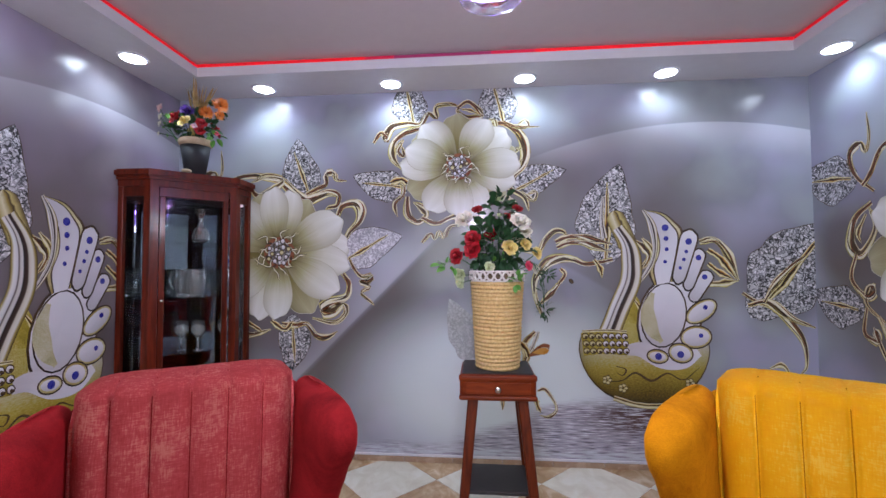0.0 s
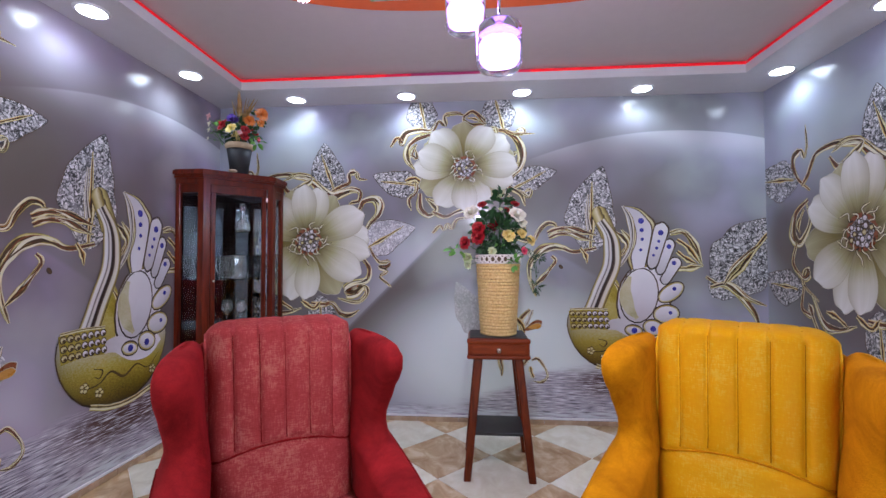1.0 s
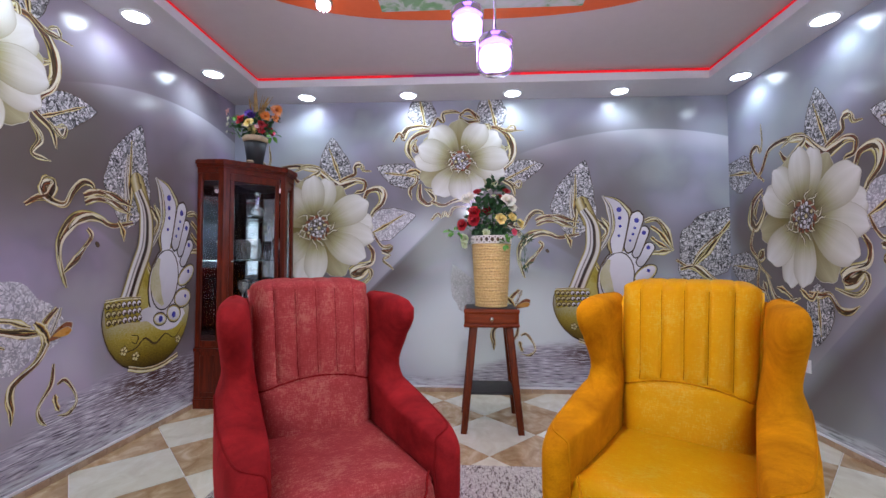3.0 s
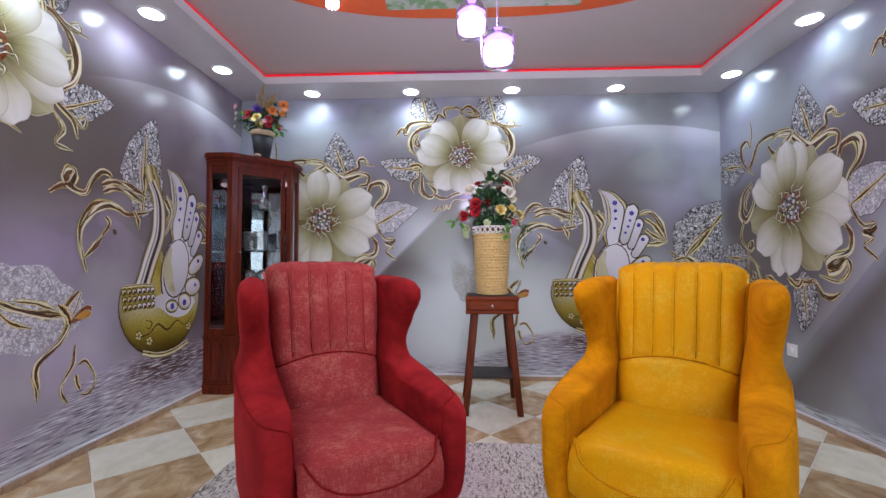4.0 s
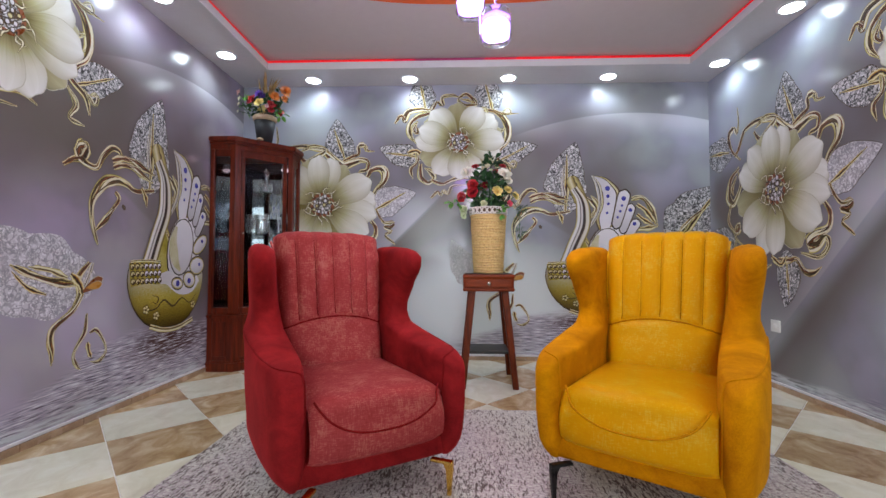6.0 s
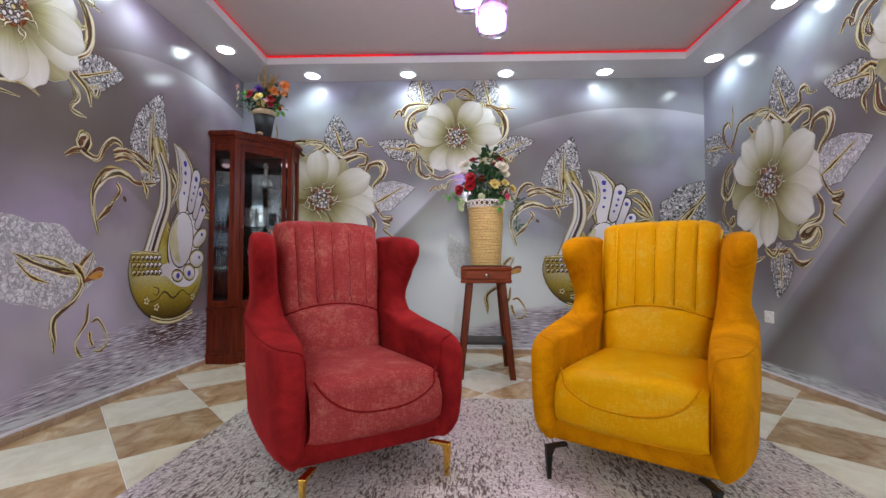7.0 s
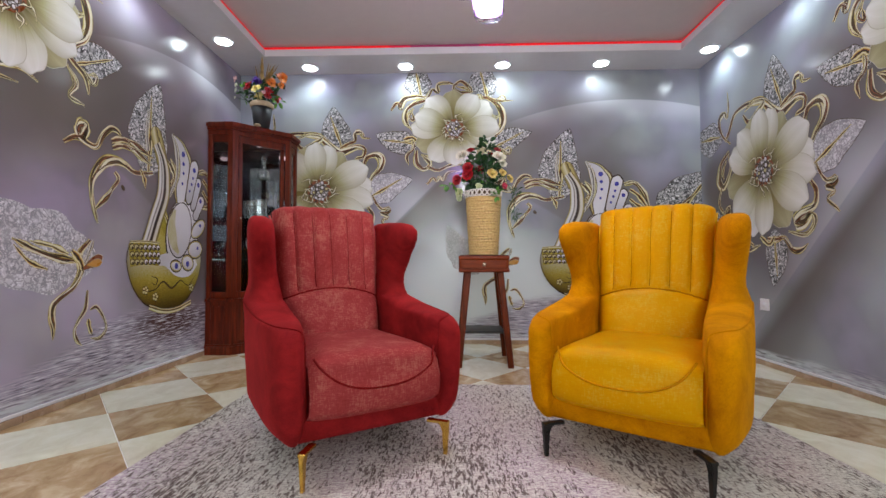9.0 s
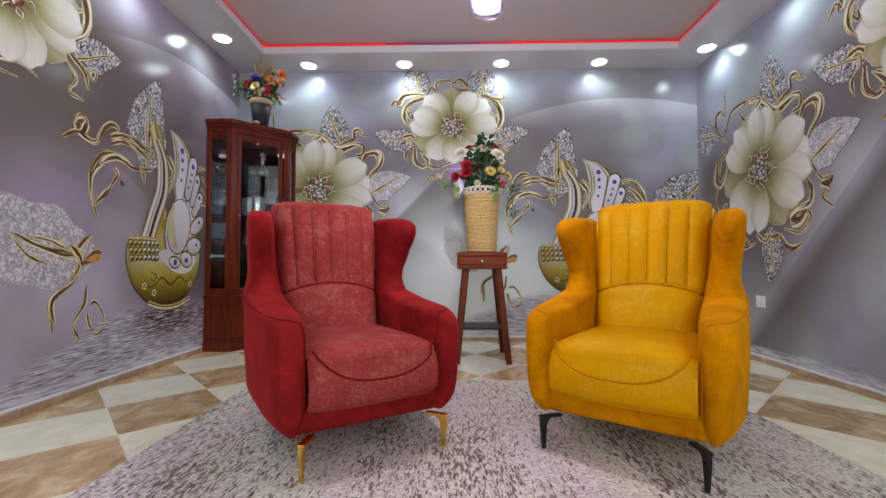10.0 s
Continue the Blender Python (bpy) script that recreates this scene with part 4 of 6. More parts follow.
def swan():
    p = Print()
    p.leaf((1.41, 1.42), (1.46, 2.00), 0.42, lobes=0.14, heart=0.3)
    # upper scroll with its curl, and the two strands that join the neck
    p.scroll([(0.75, 1.39), (0.81, 1.43), (0.87, 1.45), (0.90, 1.51), (0.88, 1.53), (0.84, 1.50), (0.85, 1.45), (0.91, 1.42), (0.97, 1.42), (1.01, 1.49), (1.07, 1.55), (1.13, 1.55), (1.15, 1.52)], 0.058, P_GOLD)
    p.scroll([(1.08, 1.48), (1.16, 1.51), (1.24, 1.51), (1.33, 1.49), (1.45, 1.46)], 0.055, P_GOLD)
    p.scroll([(1.09, 1.44), (1.16, 1.47), (1.26, 1.47), (1.34, 1.44), (1.44, 1.41)], 0.050, P_PALE)
    # lower scroll that hooks downwards
    p.scroll([(1.45, 1.36), (1.29, 1.33), (1.20, 1.36), (1.12, 1.37), (1.04, 1.35), (0.98, 1.29), (0.94, 1.22), (0.94, 1.14), (0.96, 1.06), (0.99, 0.98)], 0.062, P_PALE)
    p.scroll([(1.11, 1.30), (1.14, 1.26), (1.09, 1.19), (1.05, 1.14), (1.00, 1.09), (0.96, 1.05)], 0.040, P_GOLD)
    p.scroll([(1.33, 1.36), (1.37, 1.30), (1.38, 1.24)], 0.045, P_GOLD)
    p.blob(1.18, 1.215, 0.020, 0.014, P_EDGE, rot=-50, n=10)
    # strands behind the neck and behind the plumes
    p.scroll([(1.60, 1.48), (1.66, 1.43), (1.68, 1.37), (1.62, 1.28)], 0.055, P_GOLD)
    p.scroll([(1.64, 1.50), (1.70, 1.42), (1.70, 1.34)], 0.040, P_PALE)
    p.scroll([(2.00, 1.47), (2.10, 1.48), (2.18, 1.38), (2.235, 1.22)], 0.060, P_PALE)
    p.scroll([(2.03, 1.20), (2.12, 1.20), (2.235, 1.22)], 0.060, P_PALE)
    p.scroll([(2.05, 1.42), (2.13, 1.36), (2.22, 1.23)], 0.055, P_GOLD)
    p.scroll([(2.05, 1.33), (2.11, 1.28), (2.20, 1.23)], 0.050, P_GOLD)
    p.ribbon([(1.395, 1.78), (1.385, 1.62), (1.40, 1.50)], 0.05, P_NECK, shape=lambda t: 0.35 + 0.65 * t)
    # round pot of the body, silvery above, gold to dark olive below
    for ink, grow in ((P_EDGE, 0.006), (P_BODY, 0.0)):
        rows, uvs = [], []
        for j in range(9):
            t = j / 8
            z = 0.43 + 0.45 * t
            half = (0.41 + grow) * math.sqrt(max(0.0, 1 - ((0.80 - z) / (0.385 + grow)) ** 2)) if z < 0.80 else 0.41 + grow - 0.35 * (z - 0.80)
            rows.append([(1.635 + half * math.sin(math.pi / 2 * (k / 12 - 1)), z - grow * (1 - t)) for k in range(25)])
            uvs.append([(t, k / 24) for k in range(25)])
        p.grid(rows, uvs, ink)
    p.ribbon([(1.44, 0.455), (1.58, 0.415), (1.74, 0.41), (1.92, 0.45)], 0.035, P_PALE, shape=lambda t: 1)
    p.ribbon([(1.40, 0.56), (1.50, 0.57), (1.58, 0.62), (1.68, 0.57), (1.78, 0.62), (1.88, 0.58), (1.98, 0.66)], 0.016, P_EDGE)
    p.ribbon([(1.46, 0.66), (1.52, 0.64), (1.50, 0.60), (1.46, 0.62)], 0.012, P_EDGE)
    for a, b in ((1.40, 0.57), (1.50, 0.52), (1.92, 0.56)):
        for i in range(5):
            p.blob(a + 0.018 * math.cos(i * 1.257), b + 0.018 * math.sin(i * 1.257), 0.011, 0.011, P_BUFF, n=8, edge=P_EDGE, ew=0.004)
    # hollow between neck and wing
    p.blob(1.555, 0.94, 0.075, 0.19, P_BOWL, rot=-6)
    p.ribbon([(1.578, 1.10), (1.63, 1.02), (1.65, 0.93), (1.63, 0.83), (1.58, 0.785)], 0.055, P_GOLD)
    # wing plate
    p.blob(1.80, 0.97, 0.19, 0.27, P_WHITE, rot=-12, edge=P_EDGE, ew=0.014)
    p.blob(1.766, 0.995, 0.135, 0.205, P_WHITE, rot=-10, edge=P_EDGE, ew=0.010)
    p.ribbon([(1.70, 1.14), (1.665, 1.02), (1.69, 0.90), (1.75, 0.82)], 0.10, P_GRAIN, shape=lambda t: 0.3 + 0.7 * math.sin(math.pi * t))
    p.ribbon([(1.50, 0.76), (1.62, 0.77), (1.75, 0.71), (1.88, 0.70), (1.98, 0.76)], 0.12, P_WHITE, shape=lambda t: 0.5 + 0.5 * math.sin(math.pi * t))
    # crest: crescent plume
    outer = spline([(1.645, 1.685, 0), (1.764, 1.655, 0), (1.835, 1.59, 0), (1.875, 1.525, 0), (1.862, 1.405, 0), (1.815, 1.21, 0)], 4)
    inner = spline([(1.645, 1.685, 0), (1.72, 1.571, 0), (1.745, 1.47, 0), (1.735, 1.38, 0), (1.70, 1.29, 0), (1.72, 1.19, 0)], 4)
    for ink, g in ((P_EDGE, 0.15), (P_BUFF, 0.07), (P_EDGE, -0.03), (P_WHITE, -0.09)):
        rows = [[(a.lerp(b, k / 6 * (1 + 2 * g) - g).x, a.lerp(b, k / 6 * (1 + 2 * g) - g).y) for k in range(7)] for a, b in zip(inner, outer)]
        p.grid(rows, [[(i / len(rows), k / 6) for k in range(7)] for i in range(len(rows))], ink)
    p.ribbon([(1.65, 1.685), (1.70, 1.59), (1.72, 1.46), (1.70, 1.34), (1.61, 1.19)], 0.06, P_NECK)
    for a, b, w0, w1 in (((1.945, 1.09), (2.055, 1.275), 0.03, 0.042), ((1.915, 1.16), (2.005, 1.42), 0.028, 0.042), ((1.855, 1.20), (1.95, 1.55), 0.035, 0.055)):
        p.plume(a, b, w0, w1, P_BUFF, P_EDGE)
        p.plume(Vector(a).lerp(Vector(b), 0.04), Vector(a).lerp(Vector(b), 0.96), w0 - 0.010, w1 - 0.010, P_WHITE, P_WHITE)
    for x, z, rx, rz, rot in ((2.0, 1.02, 0.105, 0.058, 35), (1.964, 0.855, 0.092, 0.068, 6), (1.866, 0.751, 0.072, 0.058, -15), (1.722, 0.728, 0.062, 0.04, -8)):
        p.blob(x, z, rx, rz, P_BUFF, rot=rot, edge=P_EDGE, ew=0.009)
        p.blob(x, z, rx - 0.010, rz - 0.010, P_WHITE, rot=rot)
    for i, (x, z) in enumerate(((1.787, 1.566), (1.791, 1.495), (1.794, 1.425), (1.782, 1.343), (1.932, 1.474), (1.916, 1.409), (1.90, 1.357), (1.876, 1.302), (1.991, 1.368), (2.026, 1.243), (2.025, 1.047), (1.994, 0.865), (1.865, 0.742), (1.727, 0.728))):
        r = (0.022, 0.016, 0.013, 0.012, 0.021, 0.012, 0.012, 0.011, 0.018, 0.017, 0.015, 0.014, 0.022, 0.022)[i]
        p.blob(x, z, r, r * 1.02, P_BLUE, n=14)
    # neck with the head folded into the leaf
    p.ribbon([(1.455, 1.69), (1.475, 1.63), (1.51, 1.55), (1.55, 1.45)], 0.125, P_BODYG, shape=lambda t: math.sqrt(max(0.0, 1 - (1 - min(1.0, t / 0.35)) ** 2)))
    p.ribbon([(1.485, 1.57), (1.545, 1.47), (1.568, 1.365), (1.56, 1.216), (1.488, 1.046), (1.43, 0.90), (1.41, 0.85)], 0.135, P_NECK, shape=lambda t: 0.62 + 0.38 * sstep(0, 0.35, t) + 0.08 * sstep(0.7, 1, t))
    # collar of beads
    p.ribbon([(1.245, 0.80), (1.39, 0.815), (1.535, 0.805)], 0.15, P_BOWL, shape=lambda t: 1)
    for j in range(3):
        for i in range(7):
            x = 1.265 + 0.042 * i + 0.004 * j
            p.blob(x, 0.855 - 0.048 * j, 0.016, 0.016, (P_WHITE if i > 2 else P_BUFF), n=10, edge=P_EDGE, ew=0.006)
            p.blob(x + 0.005, 0.848 - 0.048 * j, 0.010, 0.009, P_EDGE, n=8)
    p.ribbon([(1.245, 0.885), (1.39, 0.892), (1.53, 0.885)], 0.018, P_PALE, shape=lambda t: 1)
    return p.done("painted_swan", 0.012, 0.0)


def branch(stones, faded=False):
    """Jewelled leaf with a bud in front of the swan; a fainter one for the north wall."""
    p = Print()
    if not faded:
        p.leaf((0.86, 0.80), (0.16, 1.02), 0.40, lobes=0.25, heart=0.35, stones=stones, edge=False, vein=False)
        p.leaf((0.84, 0.76), (0.22, 0.78), 0.34, lobes=0.25, heart=0.45, stones=stones, edge=False, vein=False)
        p.scroll([(0.87, 0.76), (0.73, 0.78), (0.60, 0.82), (0.49, 0.87)], 0.050, P_GOLD)
        p.scroll([(0.80, 0.80), (0.70, 0.84), (0.58, 0.86)], 0.040, P_PALE)
        p.scroll([(0.68, 0.72), (0.58, 0.76), (0.50, 0.84)], 0.030, P_GOLD)
    else:
        p.leaf((0.60, 0.72), (0.34, 1.08), 0.30, lobes=0.2, heart=0.4, stones=stones, edge=False, vein=False)
    p.scroll([(0.94, 0.88), (0.87, 0.80), (0.88, 0.71), (0.84, 0.63), (0.77, 0.58), (0.72, 0.54), (0.71, 0.48), (0.72, 0.42), (0.72, 0.36)], 0.048, P_GOLD)
    p.scroll([(0.96, 0.88), (0.93, 0.80), (0.90, 0.74)], 0.034, P_NECK)
    p.scroll([(0.82, 0.82), (0.88, 0.76), (0.90, 0.70)], 0.060, P_GOLD)
    p.scroll([(0.93, 0.60), (0.92, 0.50), (0.87, 0.43), (0.85, 0.38), (0.87, 0.33), (0.90, 0.30)], 0.030, P_PALE)
    p.scroll([(0.95, 0.49), (1.00, 0.50), (1.06, 0.42), (1.07, 0.36), (1.02, 0.32), (0.96, 0.33)], 0.026, P_PALE)
    p.scroll([(0.94, 0.44), (0.95, 0.39), (0.97, 0.35)], 0.040, P_GOLD)
    p.petal(0.90, 0.72, 28, 0.0, 0.15, 0.07, P_RUST)
    p.petal(0.92, 0.74, 10, 0.0, 0.11, 0.05, P_AMBER)
    return p.done("painted_branch", 0.012, 0.0)


def end_branch():
    p = Print()
    p.leaf((2.44, 1.12), (2.90, 1.62), 0.54, lobes=0.2, heart=0.5)
    p.scroll([(2.27, 1.14), (2.36, 1.08), (2.46, 1.04), (2.56, 0.94), (2.63, 0.82), (2.64, 0.68), (2.60, 0.62)], 0.045, P_PALE)
    p.scroll([(2.30, 1.06), (2.42, 1.08), (2.56, 0.98), (2.70, 0.92)], 0.06, P_GOLD)
    p.scroll([(2.40, 1.08), (2.46, 1.18), (2.56, 1.30), (2.66, 1.38)], 0.05, P_GOLD)
    p.scroll([(2.42, 0.66), (2.50, 0.68), (2.56, 0.58)], 0.04, P_PALE)
    return p.done("painted_branch")


PRINTS = [(low_flower(), 0.0008, ""), (high_flower(), 0.0008, ""), (swan(), 0.0022, ""), (branch(P_JEWELP), 0.0008, "west"), (branch(P_JEWELF, True), 0.0008, "north"), (end_branch(), 0.0008, "")]


def printed_wall_material(wall):
    """Satin paper: pale lilac-grey with soft printed sweeps, brown shade painted in and rippled water low down."""
    m, nt, nd, ln, bs = nodes_of("mural_paper_" + wall)
    tc = nd.new("ShaderNodeTexCoord")
    sep = nd.new("ShaderNodeSeparateXYZ")
    ln.new(tc.outputs["Object"], sep.inputs[0])
    a, b = mural_map(wall)

    def math_node(op, x, y=0.0, z=0.0):
        n = nd.new("ShaderNodeMath")
        n.operation = op
        for s, v in zip(n.inputs, (x, y, z)):
            if isinstance(v, (int, float)):
                s.default_value = v
            else:
                ln.new(v, s)
        return n.outputs[0]

    def smooth(e0, e1, v):
        n = nd.new("ShaderNodeMapRange")
        n.interpolation_type = "SMOOTHSTEP"
        n.inputs[1].default_value, n.inputs[2].default_value = e0, e1
        ln.new(v, n.inputs[0])
        return n.outputs[0]

    along = sep.outputs[0] if wall == "north" else sep.outputs[1]
    u = math_node("DIVIDE", math_node("SUBTRACT", along, a), b)
    z = sep.outputs[2]
    comb = nd.new("ShaderNodeCombineXYZ")
    ln.new(u, comb.inputs[0]), ln.new(z, comb.inputs[1])

    def noise_uv(scale, sx, sz, detail=3.0):
        mp = nd.new("ShaderNodeMapping")
        mp.inputs["Scale"].default_value = (sx, sz, 1)
        ln.new(comb.outputs[0], mp.inputs[0])
        n = nd.new("ShaderNodeTexNoise")
        n.inputs["Scale"].default_value, n.inputs["Detail"].default_value = scale, detail
        ln.new(mp.outputs[0], n.inputs["Vector"])
        return n.outputs[0]

    soft = noise_uv(1.1, 1, 1.2, 2)
    base = ramp(nt, soft, [(0.32, (0.235, 0.225, 0.25)), (0.5, (0.34, 0.335, 0.38)), (0.70, (0.49, 0.51, 0.53))])
    hue = noise_uv(1.7, 1, 1, 3)
    base = mix(nt, ramp(nt, hue, [(0.40, (0.55,) * 3), (0.52, (0.0,) * 3)]), base, (0.40, 0.36, 0.48))
    base = mix(nt, ramp(nt, hue, [(0.50, (0.0,) * 3), (0.64, (0.5,) * 3)]), base, (0.40, 0.42, 0.39))
    # per-wall tint; on the west, lilac and weaker light painted into the paper
    base = mix(nt, 1.0, base, {"north": (0.95, 1.0, 1.05), "west": (0.97, 0.86, 0.98), "east": (0.94, 1.0, 1.05)}[wall], "MULTIPLY")
    # arc high on the swan side: darker above, paler below
    du = math_node("SUBTRACT", u, 2.05)
    arc = math_node("SUBTRACT", z, math_node("MULTIPLY_ADD", math_node("MULTIPLY", du, du), -0.17, 2.26))
    side = smooth(0.75, 1.3, u)
    above = math_node("MULTIPLY", math_node("MULTIPLY", smooth(-0.005, 0.012, arc), math_node("SUBTRACT", 1.0, smooth(0.02, 0.26, arc))), side)
    base = mix(nt, math_node("MULTIPLY", above, 0.55), base, (0.30, 0.30, 0.32))
    below = math_node("MULTIPLY", math_node("MULTIPLY", smooth(-0.24, -0.01, arc), math_node("SUBTRACT", 1.0, smooth(-0.004, 0.006, arc))), side)
    base = mix(nt, math_node("MULTIPLY", below, 0.65), base, (0.62, 0.62, 0.68))
    # broad curved fold that falls from the high flower to the floor
    line = math_node("ADD", u, 1.215)
    fold = math_node("SUBTRACT", line, z)
    fm = math_node("MULTIPLY", math_node("MULTIPLY", smooth(*{"north": (-0.05, 0.04), "west": (-0.05, 0.04), "east": (-0.02, 0.20)}[wall], fold), math_node("SUBTRACT", 1.0, smooth(0.05, {"north": 0.95, "west": 0.9, "east": 0.85}[wall], fold))), math_node("MULTIPLY", smooth(-1.3, -0.9, u), math_node("SUBTRACT", 1.0, smooth(0.35, 1.0, u))))
    base = mix(nt, math_node("MULTIPLY", fm, 0.92), base, (0.125, 0.110, 0.100))
    band = math_node("MULTIPLY", math_node("MULTIPLY", smooth(-0.42, -0.03, fold), math_node("SUBTRACT", 1.0, smooth(-0.02, 0.0, fold))), math_node("SUBTRACT", 1.0, smooth(0.3, 0.9, u)))
    base = mix(nt, math_node("MULTIPLY", band, 0.45), base, (0.58, 0.575, 0.62))
    fold2 = math_node("SUBTRACT", z, math_node("MULTIPLY_ADD", math_node("MULTIPLY", u, u), -0.22, 1.62))
    f2 = math_node("MULTIPLY", math_node("MULTIPLY", smooth(-0.03, 0.01, fold2), math_node("SUBTRACT", 1.0, smooth(0.02, 0.5, fold2))), math_node("MULTIPLY", smooth(0.5, 0.9, u), math_node("SUBTRACT", 1.0, smooth(1.3, 2.0, u))))
    base = mix(nt, math_node("MULTIPLY", f2, 0.6), base, (0.22, 0.205, 0.22))
    # brown shade painted in: the print's own round the motifs, and dim wall areas
    shade_patches = [(-0.95, 1.20, 0.95, 0.80), (0.45, 1.80, 0.66, 0.62), (1.0, 1.82, 0.48, 0.66), (1.78, 1.30, 0.66, 0.74), (-0.2, 1.78, 0.45, 0.5), (2.5, 1.25, 0.42, 0.5), (1.60, 1.93, 0.62, 0.58)]
    # more shade painted where this wall is dim, by the cabinet too
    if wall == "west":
        shade_patches += [(0.85, 1.72, 0.62, 0.85), (1.25, 1.80, 0.45, 0.55), (2.02, 0.80, 0.42, 0.75), (1.70, 0.62, 0.62, 0.45)]
    # more shade painted near the corner and low on the wall
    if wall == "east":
        shade_patches += [(-1.45, 1.42, 0.34, 0.75), (-0.15, 1.70, 0.50, 0.50), (-0.75, 0.35, 0.55, 0.35)]
    for cu, cz, r, k in shade_patches:
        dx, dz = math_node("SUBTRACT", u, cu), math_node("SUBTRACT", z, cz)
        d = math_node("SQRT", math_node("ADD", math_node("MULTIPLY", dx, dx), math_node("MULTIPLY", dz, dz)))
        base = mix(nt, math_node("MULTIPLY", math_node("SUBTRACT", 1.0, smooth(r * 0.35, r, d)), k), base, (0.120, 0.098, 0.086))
    # paler and bluish low down beside the swan, strongest on the north wall
    dx, dz = math_node("SUBTRACT", u, 0.72), math_node("SUBTRACT", z, 0.50)
    d = math_node("SQRT", math_node("ADD", math_node("MULTIPLY", math_node("MULTIPLY", dx, dx), 0.32), math_node("MULTIPLY", dz, dz)))
    base = mix(nt, math_node("MULTIPLY", math_node("SUBTRACT", 1.0, smooth(0.25, 0.72, d)), {"north": 0.95, "west": 0.10, "east": 0.05}[wall]), base, (0.74, 0.82, 0.83))
    # water
    wl = math_node("ADD", math_node("MULTIPLY", smooth(0.2, 1.25, u), 0.30), math_node("MULTIPLY_ADD", smooth(-0.9, 0.0, u), 0.12, 0.04))
    wob = math_node("MULTIPLY", math_node("SUBTRACT", noise_uv(3.0, 1, 4, 3), 0.5), 0.12)
    depth = math_node("SUBTRACT", math_node("ADD", wl, wob), z)
    wet = smooth(0.0, 0.10, depth)
    rip = noise_uv(13.0, 0.75, 11.0, 4)
    water = ramp(nt, rip, [(0.33, (0.07, 0.055, 0.075)), (0.42, (0.25, 0.23, 0.29)), (0.48, (0.40, 0.375, 0.46)), (0.57, (0.46, 0.44, 0.53)), (0.64, (0.72, 0.73, 0.79))])
    base = mix(nt, math_node("MULTIPLY", wet, 0.9), base, water)
    dx, dz = math_node("SUBTRACT", u, 1.70), math_node("SUBTRACT", z, 0.33)
    sh = math_node("SQRT", math_node("ADD", math_node("MULTIPLY", math_node("MULTIPLY", dx, dx), 0.35), math_node("MULTIPLY", math_node("MULTIPLY", dz, dz), 4.0)))
    base = mix(nt, math_node("MULTIPLY", math_node("MULTIPLY", math_node("SUBTRACT", 1.0, smooth(0.1, 0.34, sh)), math_node("SUBTRACT", 1.0, smooth(0.50, 0.58, rip))), 0.95), base, (0.085, 0.042, 0.035))
    # line of foam along the foot of the picture
    foam = math_node("MULTIPLY", math_node("MULTIPLY", smooth(0.045, 0.065, z), math_node("SUBTRACT", 1.0, smooth(0.075, 0.125, math_node("ADD", z, wob)))), smooth(0.36, 0.56, noise_uv(5.0, 1.2, 12.0, 5)))
    base = mix(nt, math_node("MULTIPLY", foam, 0.75), base, (0.66, 0.72, 0.76))
    ln.new(base, bs.inputs["Base Color"])
    bs.inputs["Roughness"].default_value = 0.17
    bs.inputs["Specular IOR Level"].default_value = 0.55
    bump(nt, tex_noise(nt, 700, 2, 0.5), 0.03, 0.0008, bs)
    return m


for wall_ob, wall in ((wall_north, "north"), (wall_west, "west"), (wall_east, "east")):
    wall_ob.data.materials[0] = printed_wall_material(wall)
    lo, hi = {"north": (WL, WR), "west": (-0.6, YB), "east": (-0.6, YB)}[wall]
    a, b = mural_map(wall)
    for me, lift, only in PRINTS:
        if only not in ("", wall):
            continue
        us = [v.co.x for v in me.vertices]
        ends = sorted((a + b * min(us), a + b * max(us)))
        if ends[1] < lo + 0.05 or ends[0] > hi - 0.05:
            continue
        mesh = me
        if ends[0] < lo or ends[1] > hi or wall != "north":
            bm = bmesh.new()
            bm.from_mesh(me)
            for cut, sign in ((lo, -1), (hi, 1)):
                uc = (cut - a) / b
                bmesh.ops.bisect_plane(bm, geom=bm.verts[:] + bm.edges[:] + bm.faces[:], plane_co=(uc, 0, 0), plane_no=(sign * math.copysign(1, b), 0, 0), clear_outer=True)
            mesh = me.copy()
            bm.to_mesh(mesh)
            bm.free()
        ob = new(me.name.split(".")[0], mesh)
        ob.parent = wall_ob
        ob.matrix_basis = mural_matrix(wall, lift)

# ---- ceiling fittings ----
def superellipse(cx, cy, hx, hy, p, n=96):
    return [(v.x, v.y) for v in ring_rounded(cx, cy, hx, hy, 0, n, p)]


M_ORANGE = plain("orange_gloss", (0.66, 0.11, 0.025), (0.76, 0.14, 0.035), 0.22, 2.0)
tagged(part("ceiling_medallion", prism(superellipse(0.56, 1.20, 1.60, 1.36, 2.6), ZC - 0.012, ZC + 0.01), M_ORANGE), "glossy orange-red rounded ceiling medallion", "ceiling panel")


def art_material():
    m, nt, nd, ln, bs = nodes_of("printed_ceiling_panel")
    n1 = tex_noise(nt, 5, 4, 0.6, distort=1.5)
    n2 = tex_noise(nt, 14, 4, 0.6)
    c = ramp(nt, n1, [(0.40, (0.55, 0.56, 0.56)), (0.52, (0.45, 0.52, 0.42)), (0.6, (0.10, 0.30, 0.08))])
    c = mix(nt, 0.3, c, ramp(nt, n2, [(0.4, (0.5, 0.5, 0.5)), (0.6, (0.35, 0.45, 0.3))]))
    ln.new(c, bs.inputs["Base Color"])
    bs.inputs["Roughness"].default_value = 0.25
    return m


tagged(part("ceiling_picture", box(0.005, 1.16, 0.0, 2.44, ZC - 0.022, ZC - 0.0125, 0.002, 1), art_material()), "white ceiling panel with faint green leaf print", "ceiling panel")

